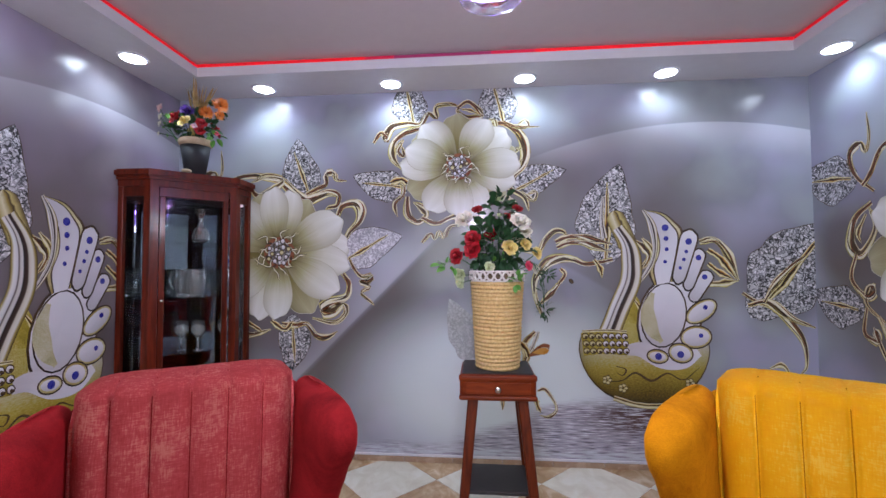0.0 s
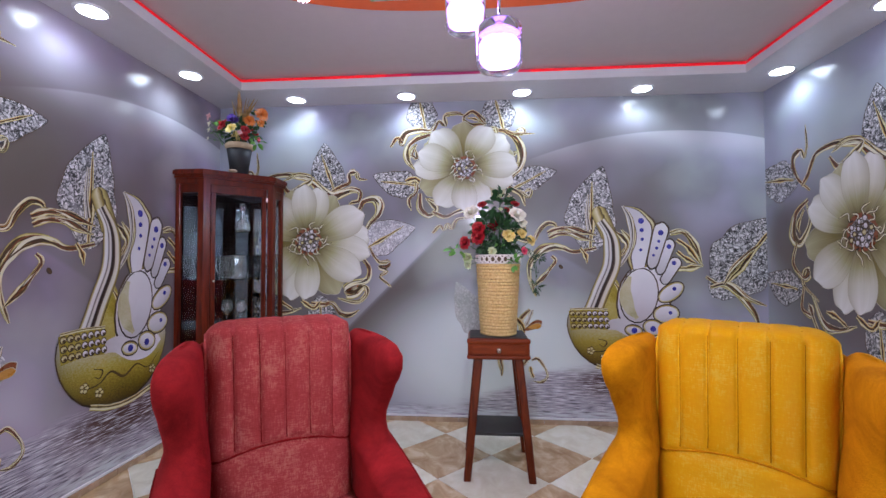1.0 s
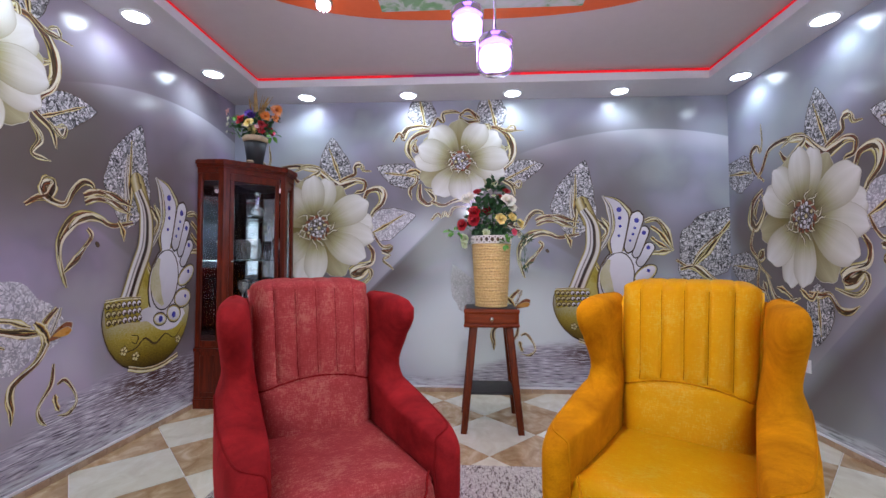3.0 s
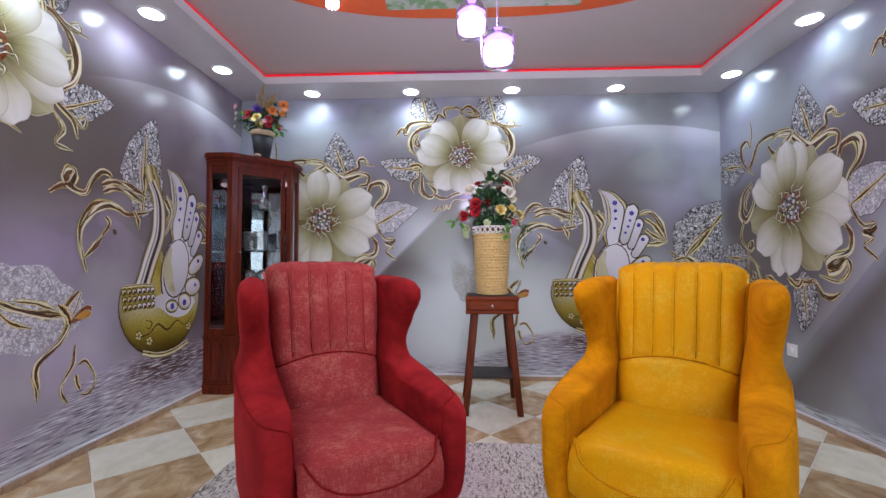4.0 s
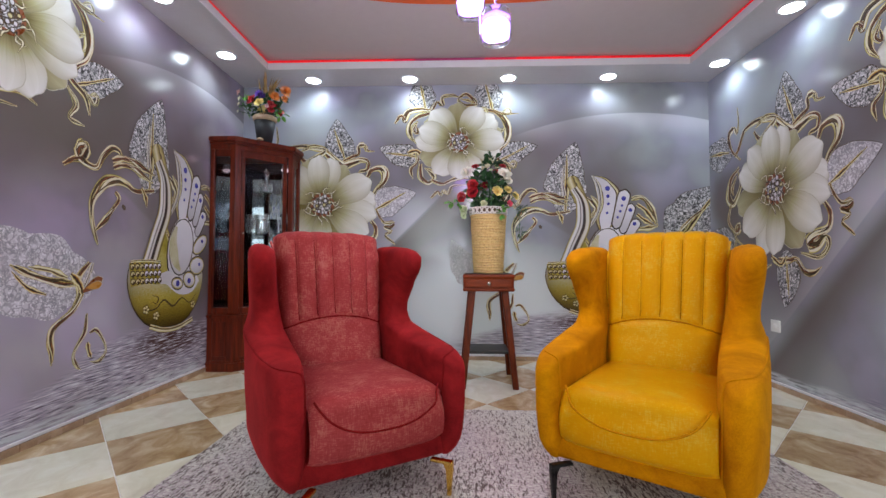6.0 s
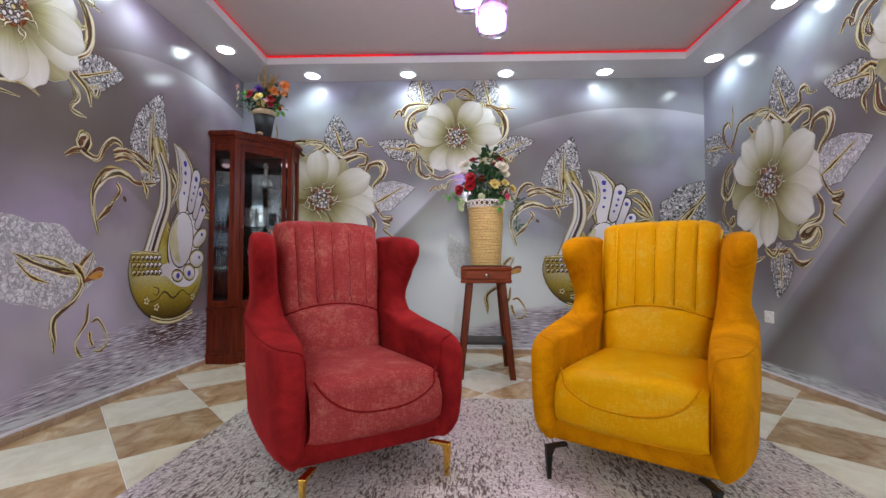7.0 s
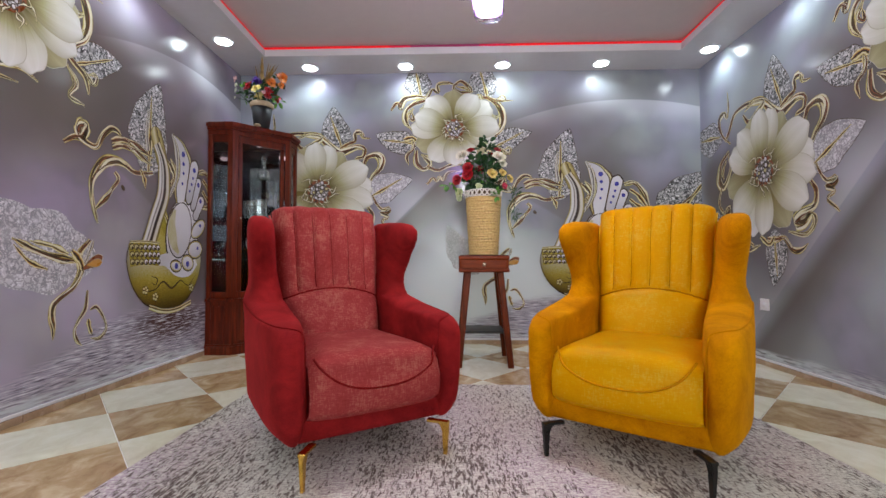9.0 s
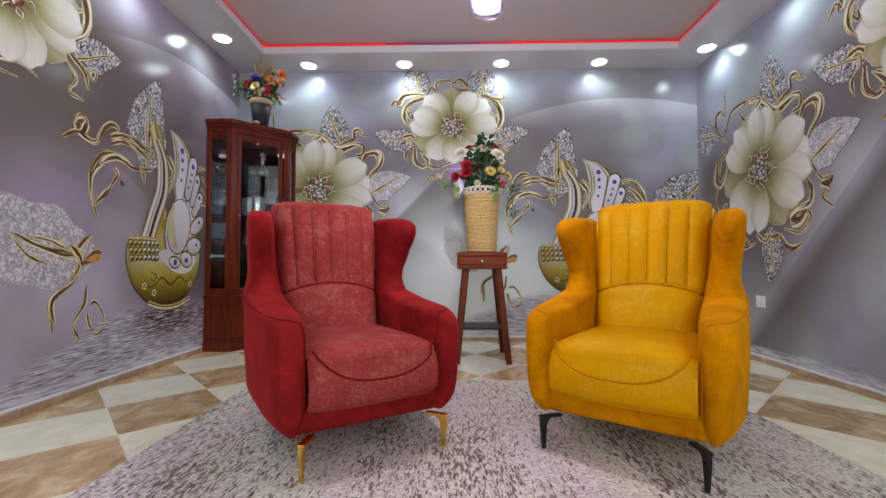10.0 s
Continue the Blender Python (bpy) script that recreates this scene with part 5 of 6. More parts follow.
M_LENSRING = plain("downlight_rim", (0.8, 0.8, 0.84), (0.86, 0.86, 0.9), 0.3, 10)
ring_me = lathe([(0.058, 0.001), (0.074, 0.001), (0.080, -0.004), (0.074, -0.009), (0.064, -0.010), (0.058, -0.006)], 28)
dl = tagged(empty("downlight", pose(0, 0, ZS)), "round white recessed downlight, switched on", "downlight", "downlights round the border")
part("rim", ring_me, M_LENSRING, dl, smooth=True)
part("lens", lathe([(0.0005, -0.0145), (0.045, -0.0135), (0.064, -0.0105), (0.064, -0.0065), (0.0005, -0.0065)], 28), M_DOWN, dl, "glowing white lens", smooth=True)
# fittings for all lamps, the added front row included
spots = SPOT_BACK + SPOT_LEFT + SPOT_RIGHT + SPOT_FRONT_FILL
dl.matrix_basis = pose(*spots[0], ZS)
for px, py in spots[1:]:
    copy_thing(dl, pose(px, py, ZS))

# crystal ceiling lamp on the medallion
cl = tagged(empty("crystal_lamp", pose(-0.305, 2.33, ZC - 0.012)), "small crystal ceiling lamp glowing pinkish white", "ceiling lamp")
part("base", lathe([(0.05, 0), (0.05, -0.01), (0.03, -0.014)], 24), M_KNOB, cl, smooth=True)
M_PINKGLOW = glowing("pink_white_glow", (1.0, 0.72, 0.85), 7.0)
for i in range(10):
    a = 2 * math.pi * i / 10
    part("crystal", lathe([(0.001, -0.05), (0.009, -0.035), (0.007, -0.012), (0.001, -0.01)], 6), M_PINKGLOW, cl, m=Matrix.Translation((0.032 * math.cos(a), 0.032 * math.sin(a), 0)))


# ---- pendant lamps ----
M_CLEAR = glass("clear_glass", (0.93, 0.86, 1.0))
M_VIOLET = glowing("violet_white_glow", (0.66, 0.42, 1.0), 4.5)
M_RINGGLOW = glowing("violet_ring_glow", (0.62, 0.36, 1.0), 2.0)
M_CHROME = plain("chrome", (0.75, 0.75, 0.78), (0.85, 0.85, 0.88), 0.08, 8, 1.0)


def pendant(x, y, zb):
    pd = tagged(empty("pendant_lamp", pose(x, y, zb)), "clear glass cylinder pendant lamp glowing violet white", "pendant lamp", "pendant cluster")
    sh = part("shade", lathe([(0.001, 0.002), (0.045, 0.0), (0.061, 0.007), (0.068, 0.022), (0.068, 0.126), (0.0665, 0.129), (0.0645, 0.129), (0.063, 0.126), (0.063, 0.026), (0.056, 0.013), (0.001, 0.009)], 40), M_CLEAR, pd, "thick clear glass shade, open above", smooth=True)
    sh.visible_shadow = False
    part("bulb", lathe([(0.001, 0.013), (0.040, 0.016), (0.054, 0.026), (0.058, 0.040), (0.058, 0.072), (0.050, 0.084), (0.030, 0.090), (0.001, 0.091)], 32), M_VIOLET, pd, "glowing frosted core", smooth=True)
    for r, z in ((0.054, 0.102), (0.040, 0.110), (0.026, 0.116)):
        part("inner_ring", lathe([(r + 0.002, z), (r, z + 0.002), (r - 0.002, z), (r, z - 0.002), (r + 0.002, z)], 32), M_RINGGLOW, pd, "faintly glowing glass ring", smooth=True)
    part("socket", lathe([(0.001, 0.0915), (0.012, 0.092), (0.014, 0.105), (0.010, 0.120), (0.010, 0.1295), (0.001, 0.130)], 20), M_CHROME, pd, "chrome lamp holder", smooth=True)
    part("cap", lathe([(0.001, 0.1305), (0.014, 0.1305), (0.028, 0.146), (0.028, 0.150), (0.011, 0.166), (0.0042, 0.170)], 10), M_CHROME, pd, "faceted chrome cap")
    part("rod", lathe([(0.0042, 0.168), (0.0042, ZC - zb - 0.06)], 10), M_CHROME, pd, smooth=True)
    part("canopy", lathe([(0.0042, ZC - zb - 0.07), (0.035, ZC - zb - 0.05), (0.04, ZC - zb - 0.0225), (0.001, ZC - zb - 0.0222)], 24), M_CHROME, pd, smooth=True)


pendant(0.606, 1.63, 1.830)
pendant(0.502, 1.765, 2.028)
d = bpy.data.lights.new("pendant_light", "POINT")
d.energy, d.color, d.shadow_soft_size = 37, (1.0, 0.90, 0.95), 0.05
new("pendant_light", d).location = (0.606, 1.63, 1.79)
d = bpy.data.lights.new("pendant_light", "POINT")
d.energy, d.color, d.shadow_soft_size = 8, (0.55, 0.22, 1.0), 0.05
new("pendant_light", d).location = (0.502, 1.765, 1.99)

# ---- socket ----
so = tagged(empty("wall_socket", pose(WR, 2.941, 0.443)), "square white wall socket", "socket")
part("plate", box(-0.010, 0, -0.042, 0.042, -0.042, 0.042, 0.003, 2), plain("socket_plastic", (0.75, 0.75, 0.74), (0.8, 0.8, 0.79), 0.35), so)
part("insert", lathe([(0.021, 0), (0.021, 0.003), (0.017, 0.003), (0.016, -0.004), (0.001, -0.004)], 20, m=pose(-0.0125, 0, 0, 0, 90, 0)), MATS["socket_plastic"], so, smooth=True)
for k in (-1, 1):
    part("pin_hole", lathe([(0.003, 0), (0.003, 0.001)], 8, m=pose(-0.0135, k * 0.009, 0, 0, 90, 0)), M_BLACKM, so)


# ---- corner cabinet ----
M_PANE = glass("cabinet_glass", (0.96, 0.98, 0.98), 0.0, 1.2)
M_MIRROR = plain("mirror", (0.34, 0.36, 0.38), (0.38, 0.40, 0.42), 0.02, 3, 1.0, spread=0.01)


def grow_poly(poly, g):
    """Push the free front of the plan outwards, keeping it against the walls."""
    x0, y1 = WL + 0.004, YB - 0.004
    (a, b), (c, d_), (e, f) = poly[1], poly[2], poly[3]
    k = g * 0.414
    return [(x0, y1), (x0, b - g), (c + k, b - g), (e + g, f - k), (e + g, y1)]


def cabinet_full():
    cb = tagged(empty("corner_cabinet", pose(0, 0, 0)), "dark cherry wood corner display cabinet with glass panels", "cabinet")
    part("plinth", prism(grow_poly(CAB, 0.014), 0.0, 0.07), M_CABW, cb)
    part("base_moulding", prism(grow_poly(CAB, 0.006), 0.07, 0.085), M_CABW, cb)
    part("lower_body", prism(CAB, 0.085, 0.43), M_CABW, cb)
    part("waist_moulding", prism(grow_poly(CAB, 0.012), 0.43, 0.455), M_CABW, cb)
    part("top_board", prism(CAB, 1.812, 1.852), M_CABW, cb)
    part("cornice", prism(grow_poly(CAB, 0.012), 1.852, 1.868), M_CABW, cb)
    bmc = prism(grow_poly(CAB, 0.03), 1.868, 1.912)
    bmesh.ops.bevel(bmc, geom=[e for e in bmc.edges if abs(e.verts[0].co.z - e.verts[1].co.z) < 1e-5], offset=0.008, segments=2, affect="EDGES")
    part("crown", bmc, M_CABW, cb)
    V = [Vector((x, y)) for x, y in CAB]
    # posts at the corners of the glazed part
    for q in V[1:]:
        if q == V[1]:
            part("post", box(q.x, q.x + 0.035, q.y, q.y + 0.03, 0.455, 1.812, 0.004, 1), M_CABW, cb)
        elif q == V[4]:
            part("post", box(q.x - 0.03, q.x, q.y - 0.035, q.y, 0.455, 1.812, 0.004, 1), M_CABW, cb)
        else:
            dirs = ((Vector((-1, 0)), (V[3] - V[2]).normalized()) if q == V[2] else ((V[2] - V[3]).normalized(), Vector((0, 1))))
            s0, s1 = dirs
            n0 = Vector((0, 1)) if q == V[2] else Vector((-1, 0))
            w0, w1 = 0.04, 0.045
            inner = q + n0 * 0.03 + (s0 + s1) * 0.012
            part("post", prism([tuple(q), tuple(q + s0 * w0), tuple(inner), tuple(q + s1 * w1)], 0.455, 1.812), M_CABW, cb)
    # glazed facets: side light, door, side light
    for name, a, b, e0, e1 in (("side_light", V[1], V[2], 0.035, 0.04), ("door", V[2], V[3], 0.046, 0.046), ("side_light", V[3], V[4], 0.04, 0.035)):
        dr = (b - a).normalized()
        ang = math.degrees(math.atan2(dr.y, dr.x))
        L = (b - a).length
        m = pose(a.x, a.y, 0, 0, 0, ang)
        fr = part(name, box(e0, L - e1, 0.006, 0.026, 1.752, 1.812, 0.003, 1), M_CABW, cb, m=m)
        part("bottom_rail", box(e0, L - e1, 0.006, 0.026, 0.455, 0.51, 0.003, 1), M_CABW, fr)
        if name == "door":
            for x0 in (e0 + 0.002, L - e1 - 0.034):
                part("stile", box(x0, x0 + 0.032, 0.004, 0.024, 0.5105, 1.7515, 0.003, 1), M_CABW, fr)
            part("pull", lathe([(0.004, 0), (0.004, 0.012), (0.009, 0.018), (0.006, 0.026), (0.001, 0.027)], 12, m=pose(e0 + 0.02, 0.004, 1.12, 90)), M_KNOB, fr, "small brass pull", smooth=True)
            part("lower_panel", box(e0, L - e1, -0.006, 0.0, 0.11, 0.41, 0.003, 1), M_CABW, fr)
            part("raised_field", box(e0 + 0.05, L - e1 - 0.05, -0.012, -0.0062, 0.15, 0.37, 0.005, 1), M_CABW, fr)
        else:
            part("lower_panel", box(e0 + 0.01, L - e1 - 0.01, -0.005, 0.0, 0.12, 0.40, 0.003, 1), M_CABW, fr)
        pane = part("pane", box(e0, L - e1, 0.014, 0.017, 0.508, 1.754), M_PANE, fr, "clear glass pane")
        pane.visible_shadow = False
    # mirrored back, glass shelves
    part("mirror_back", box(WL + 0.008, WL + 0.014, 3.22, YB - 0.01, 0.46, 1.807), M_MIRROR, cb, "mirrored back panel")
    part("mirror_back", box(WL + 0.0145, -1.075, YB - 0.014, YB - 0.008, 0.46, 1.807), M_MIRROR, cb, "mirrored back panel")
    part("floor_board", prism(CAB, 0.4555, 0.465), M_CABW, cb)
    part("lamp", lathe([(0.001, 1.775), (0.02, 1.779), (0.034, 1.789), (0.036, 1.801), (0.03, 1.811), (0.001, 1.8115)], 12, m=pose(-1.28, 3.44, 0)), glowing("cabinet_lamp_glow", (1.0, 0.62, 0.66), 2.5), cb, "small pinkish glowing glass lamp")
    inner = [(WL + 0.02, YB - 0.02), (WL + 0.02, 3.22), (-1.385, 3.22), (-1.075, 3.53), (-1.075, YB - 0.02)]
    for z in SHELVES:
        sf = part("shelf", prism(inner, z - 0.006, z), M_SHELF, cb, "greenish clear glass shelf")
        sf.visible_shadow = False
    return cb


SHELVES = (0.78, 1.13, 1.48)
M_SHELF = glass("shelf_glass", (0.85, 0.95, 0.92), 0.0, 1.3)
cabinet_full()
M_CRYSTAL = glass("cut_crystal", (0.98, 0.99, 1.0), 0.06, 1.62)
M_CRYSTAL.node_tree.nodes["Principled BSDF"].inputs["Transmission Weight"].default_value = 0.96


def decanter(x, y, z):
    ob = tagged(empty("decanter", pose(x, y, z)), "cut glass decanter with stopper on a glass shelf", "decanter")
    part("bottle", lathe([(0.001, 0.001), (0.038, 0.001), (0.05, 0.02), (0.054, 0.05), (0.044, 0.085), (0.018, 0.11), (0.014, 0.15), (0.022, 0.165), (0.019, 0.165), (0.011, 0.15), (0.014, 0.112), (0.040, 0.083), (0.049, 0.05), (0.045, 0.022), (0.001, 0.012)], 14), M_CRYSTAL, ob)
    part("stopper", lathe([(0.010, 0.150), (0.010, 0.168), (0.02, 0.18), (0.024, 0.20), (0.014, 0.222), (0.001, 0.226)], 10), M_CRYSTAL, ob)


def jug(x, y, z):
    ob = tagged(empty("glass_jug", pose(x, y, z)), "clear cut glass jug with handle on a glass shelf", "jug")
    part("bowl", lathe([(0.001, 0.001), (0.046, 0.001), (0.058, 0.05), (0.062, 0.11), (0.052, 0.15), (0.056, 0.175), (0.053, 0.175), (0.049, 0.15), (0.058, 0.11), (0.054, 0.05), (0.043, 0.012), (0.001, 0.010)], 12), M_CRYSTAL, ob)
    part("handle", tube(spline([(-0.056, 0, 0.15), (-0.09, 0, 0.155), (-0.10, 0, 0.10), (-0.085, 0, 0.05), (-0.060, 0, 0.04)], 6), 0.006, 8), M_CRYSTAL, ob, smooth=True)


def goblet(x, y, z, s=1.0):
    ob = tagged(empty("wine_glass", pose(x, y, z)), "clear stemmed wine glass on a glass shelf", "wine glass", "glasses in the cabinet")
    part("glass", lathe([(r * s, h * s) for r, h in ((0.001, 0.001), (0.034, 0.001), (0.034, 0.003), (0.006, 0.008), (0.0045, 0.075), (0.02, 0.09), (0.038, 0.12), (0.041, 0.15), (0.035, 0.19), (0.033, 0.19), (0.039, 0.15), (0.036, 0.12), (0.018, 0.093), (0.001, 0.088))], 24), M_CRYSTAL, ob, smooth=True)


decanter(-1.25, 3.46, SHELVES[2])
jug(-1.27, 3.44, SHELVES[1])
jug(-1.39, 3.50, SHELVES[1])
for gx, gy in ((-1.25, 3.45), (-1.35, 3.43), (-1.45, 3.32), (-1.15, 3.57)):
    goblet(gx, gy, SHELVES[0])
for gx, gy in ((-1.46, 3.30), (-1.14, 3.59)):
    goblet(gx, gy, SHELVES[1])


# ---- artificial flowers ----
def leaf_mesh(name, length, width, fold=0.25, curl=0.25, mat=None):
    bm = bmesh.new()
    rows = []
    for i in range(6):
        t = i / 5
        w = width * math.sin(math.pi * min(1, t * 0.94 + 0.04)) ** 0.8 / 2
        rows.append([Vector((s * w, length * t, fold * abs(s) * w - curl * length * t * t)) for s in (-1, -0.5, 0, 0.5, 1)])
    loft(rows, bm, closed=False, caps=False)
    me = bpy.data.meshes.new(name)
    bm.to_mesh(me)
    bm.free()
    me.shade_smooth()
    me.materials.append(mat)
    return me


def rose_bm(r, seed, petals=20, open_=1.0):
    """Overlapping cupped petals round a tight heart."""
    rnd = random.Random(seed)
    bm = bmesh.new()
    for i in range(petals):
        t = i / (petals - 1)
        a = i * 2.4 + rnd.uniform(-0.2, 0.2)
        rad = r * (0.12 + 0.62 * t ** 0.8)
        h = r * (0.95 - 0.35 * t)
        lean = (0.15 + 0.85 * t * open_)
        wide = 0.9 + 0.5 * (1 - t)
        rows = []
        for j in range(5):
            v = j / 4
            row = []
            for k in range(6):
                q = k / 5 * 2 - 1
                ang = a + q * wide * (0.55 + 0.35 * math.sin(math.pi * v))
                rr = rad * (0.35 + 0.65 * v) * (1 - 0.6 * (1 - t) ** 2 * v) + lean * r * 0.38 * v ** 2.5 + r * 0.05 * math.sin(q * 5 + i) * v
                zz = h * v * (1 - 0.25 * q * q * v) - lean * 0.22 * r * v ** 3 + 0.0
                row.append(Vector((rr * math.cos(ang), rr * math.sin(ang), zz)))
            rows.append(row)
        loft(rows, bm, closed=False, caps=False)
    lathe([(r * 0.10, r * 0.1), (r * 0.24, r * 0.45), (r * 0.20, r * 0.8), (r * 0.07, r * 0.98)], 9, bm)
    return bm


def daisy_bm(r, seed, n=26, rows_=3):
    rnd = random.Random(seed)
    bm = bmesh.new()
    for layer in range(rows_):
        for i in range(n):
            a = 2 * math.pi * (i + layer * 0.5) / n + rnd.uniform(-0.08, 0.08)
            lift = 0.25 + 0.5 * layer
            L = r * (1 - 0.22 * layer)
            c, s = math.cos(a), math.sin(a)
            w = r * 0.11
            vs = []
            for t, ww in ((0.1, 0.5), (0.55, 1.0), (1.0, 0.25)):
                for k in (-1, 1):
                    x, y = L * t, k * w * ww
                    vs.append(bm.verts.new((x * c - y * s, x * s + y * c, r * lift * t * (1.4 - 0.6 * t))))
            bm.faces.new((vs[0], vs[1], vs[3], vs[2])), bm.faces.new((vs[2], vs[3], vs[5], vs[4]))
    return bm


def petal_mat(name, deep, pale):
    m, nt, nd, ln, bs = nodes_of(name)
    n = tex_noise(nt, 45, 3, 0.5)
    ln.new(ramp(nt, n, [(0.3, deep), (0.7, pale)]), bs.inputs["Base Color"])
    bs.inputs["Roughness"].default_value = 0.6
    bs.inputs["Subsurface Weight"].default_value = 0.1
    bs.inputs["Subsurface Radius"].default_value = (0.01, 0.006, 0.004)
    return m


F_WHITE = petal_mat("cream_petal", (0.66, 0.62, 0.48), (0.84, 0.82, 0.70))
F_RED = petal_mat("crimson_petal", (0.22, 0.002, 0.006), (0.45, 0.006, 0.016))
F_YEL = petal_mat("yellow_petal", (0.68, 0.50, 0.10), (0.82, 0.70, 0.30))
F_PINK = petal_mat("pink_petal", (0.62, 0.02, 0.08), (0.8, 0.12, 0.2))
F_PALEG = petal_mat("pale_green_petal", (0.42, 0.50, 0.22), (0.66, 0.70, 0.48))
F_PURP = petal_mat("purple_petal", (0.035, 0.012, 0.16), (0.12, 0.04, 0.36))
F_ORAN = petal_mat("orange_petal", (0.62, 0.15, 0.01), (0.82, 0.32, 0.06))
F_ROSE = petal_mat("rose_pink_petal", (0.7, 0.35, 0.36), (0.82, 0.55, 0.55))
F_GREEN = petal_mat("dark_leaf", (0.008, 0.032, 0.010), (0.03, 0.10, 0.024))
F_LIME = petal_mat("light_leaf", (0.06, 0.20, 0.02), (0.16, 0.38, 0.06))
F_STRAW = petal_mat("dried_grass", (0.20, 0.12, 0.03), (0.42, 0.27, 0.09))
LEAF_D = leaf_mesh("leaf", 0.062, 0.042, mat=F_GREEN)
LEAF_L = leaf_mesh("leaf", 0.05, 0.034, mat=F_LIME)
BLADE = leaf_mesh("blade", 0.24, 0.014, 0.1, 0.08, F_STRAW)
NEEDLE = leaf_mesh("sprig_leaf", 0.032, 0.008, 0.1, 0.2, F_GREEN)


def aim(p, d, s=1.0, twist=0.0):
    q = Vector(d).to_track_quat("Z", "Y").to_matrix().to_4x4()
    return Matrix.Translation(p) @ q @ Matrix.Rotation(twist, 4, "Z") @ Matrix.Scale(s, 4)


def bloom(parent, name, bm, mat, p, d, label):
    part(name, bm, mat, parent, label, smooth=True, m=aim(p, d))


def scatter_leaves(parent, mesh, name, n, seed, centre, radii, size=(0.7, 1.25)):
    rnd = random.Random(seed)
    for i in range(n):
        d = Vector((rnd.gauss(0, 1), rnd.gauss(0, 1), rnd.gauss(0, 1))).normalized()
        r = rnd.uniform(0.45, 1.0)
        p = Vector(centre) + Vector((d.x * radii[0], d.y * radii[1], d.z * radii[2])) * r
        ob = new(name, mesh)
        ob.parent = parent
        out = (d + Vector((rnd.uniform(-0.5, 0.5), rnd.uniform(-0.5, 0.5), rnd.uniform(-0.3, 0.5)))).normalized()
        q = out.to_track_quat("Y", "Z").to_matrix().to_4x4()
        ob.matrix_basis = Matrix.Translation(p) @ q @ Matrix.Rotation(rnd.uniform(-1.2, 1.2), 4, "Y") @ Matrix.Scale(rnd.uniform(*size), 4)


def rope_mat():
    m, nt, nd, ln, bs = nodes_of("jute_rope")
    tw = tex_noise(nt, 90, 4, 0.6, (1, 1, 0.7))
    fib = tex_noise(nt, 420, 3, 0.7)
    f = mix(nt, 0.5, tw, fib)
    ln.new(ramp(nt, f, [(0.32, (0.42, 0.25, 0.07)), (0.5, (0.68, 0.48, 0.19)), (0.68, (0.84, 0.68, 0.36))]), bs.inputs["Base Color"])
    bs.inputs["Roughness"].default_value = 0.85
    bump(nt, f, 0.5, 0.004, bs)
    return m


VX, VY, VZ = 0.672, 3.03, 0.807
VR0, VR1, VH = 0.1025, 0.1265, 0.435


def vase():
    vs = tagged(empty("rope_vase", pose(VX, VY, VZ)), "tall tapered vase wound with natural jute rope", "vase")
    part("core", lathe([(VR0 - 0.006, 0.0), (VR1 - 0.006, VH), (VR1 - 0.004, VH + 0.055), (VR1 - 0.012, VH + 0.055), (VR0 - 0.02, 0.012), (0.001, 0.012)], 40), plain("vase_core", (0.09, 0.06, 0.035), (0.16, 0.11, 0.06), 0.8), vs, smooth=True)
    turns = 23
    ropem = rope_mat()
    for k in range(turns):
        z = 0.011 + (VH - 0.018) * k / (turns - 1)
        r = VR0 + (VR1 - VR0) * z / VH
        n, rings = 144, []
        for i in range(n):
            a = 2 * math.pi * i / n
            wob = 0.0008 * math.sin(a * 3 + k)
            c = Vector(((r + wob) * math.cos(a), (r + wob) * math.sin(a), z + 0.0008 * math.sin(a * 2 + k * 1.7)))
            ring = []
            for j in range(8):
                b = 2 * math.pi * j / 8
                rr = 0.0105 * (1 + 0.20 * math.cos(3 * (b + a * 9 + k)))
                ring.append(c + Vector((math.cos(a) * math.cos(b), math.sin(a) * math.cos(b), math.sin(b))) * rr)
            rings.append(ring)
        bm = loft(rings + [rings[0]], caps=False)
        part("rope_coil", bm, ropem, vs, smooth=True)
    # plaited rim
    white = plain("plait_white", (0.66, 0.62, 0.56), (0.78, 0.75, 0.7), 0.7, 60)
    for sign in (-1, 1):
        for s in range(2):
            pts = []
            for i in range(193):
                a = 2 * math.pi * i / 192
                w = math.sin(a * 11 * sign + s * math.pi)
                over = math.cos(a * 22 + (0 if sign > 0 else math.pi))
                rr = VR1 + 0.009 + 0.004 * over
                pts.append((rr * math.cos(a), rr * math.sin(a), VH + 0.030 + 0.021 * w))
            part("plait_strand", tube(pts, 0.0052, 6), white, vs, "white plaited cord", smooth=True)
    for z in (0.006, 0.054):
        pts = [((VR1 + 0.008) * math.cos(2 * math.pi * i / 64), (VR1 + 0.008) * math.sin(2 * math.pi * i / 64), VH + z) for i in range(65)]
        part("plait_edge", tube(pts, 0.0042, 6), white, vs, "white plaited cord", smooth=True)
    return vs


vase()


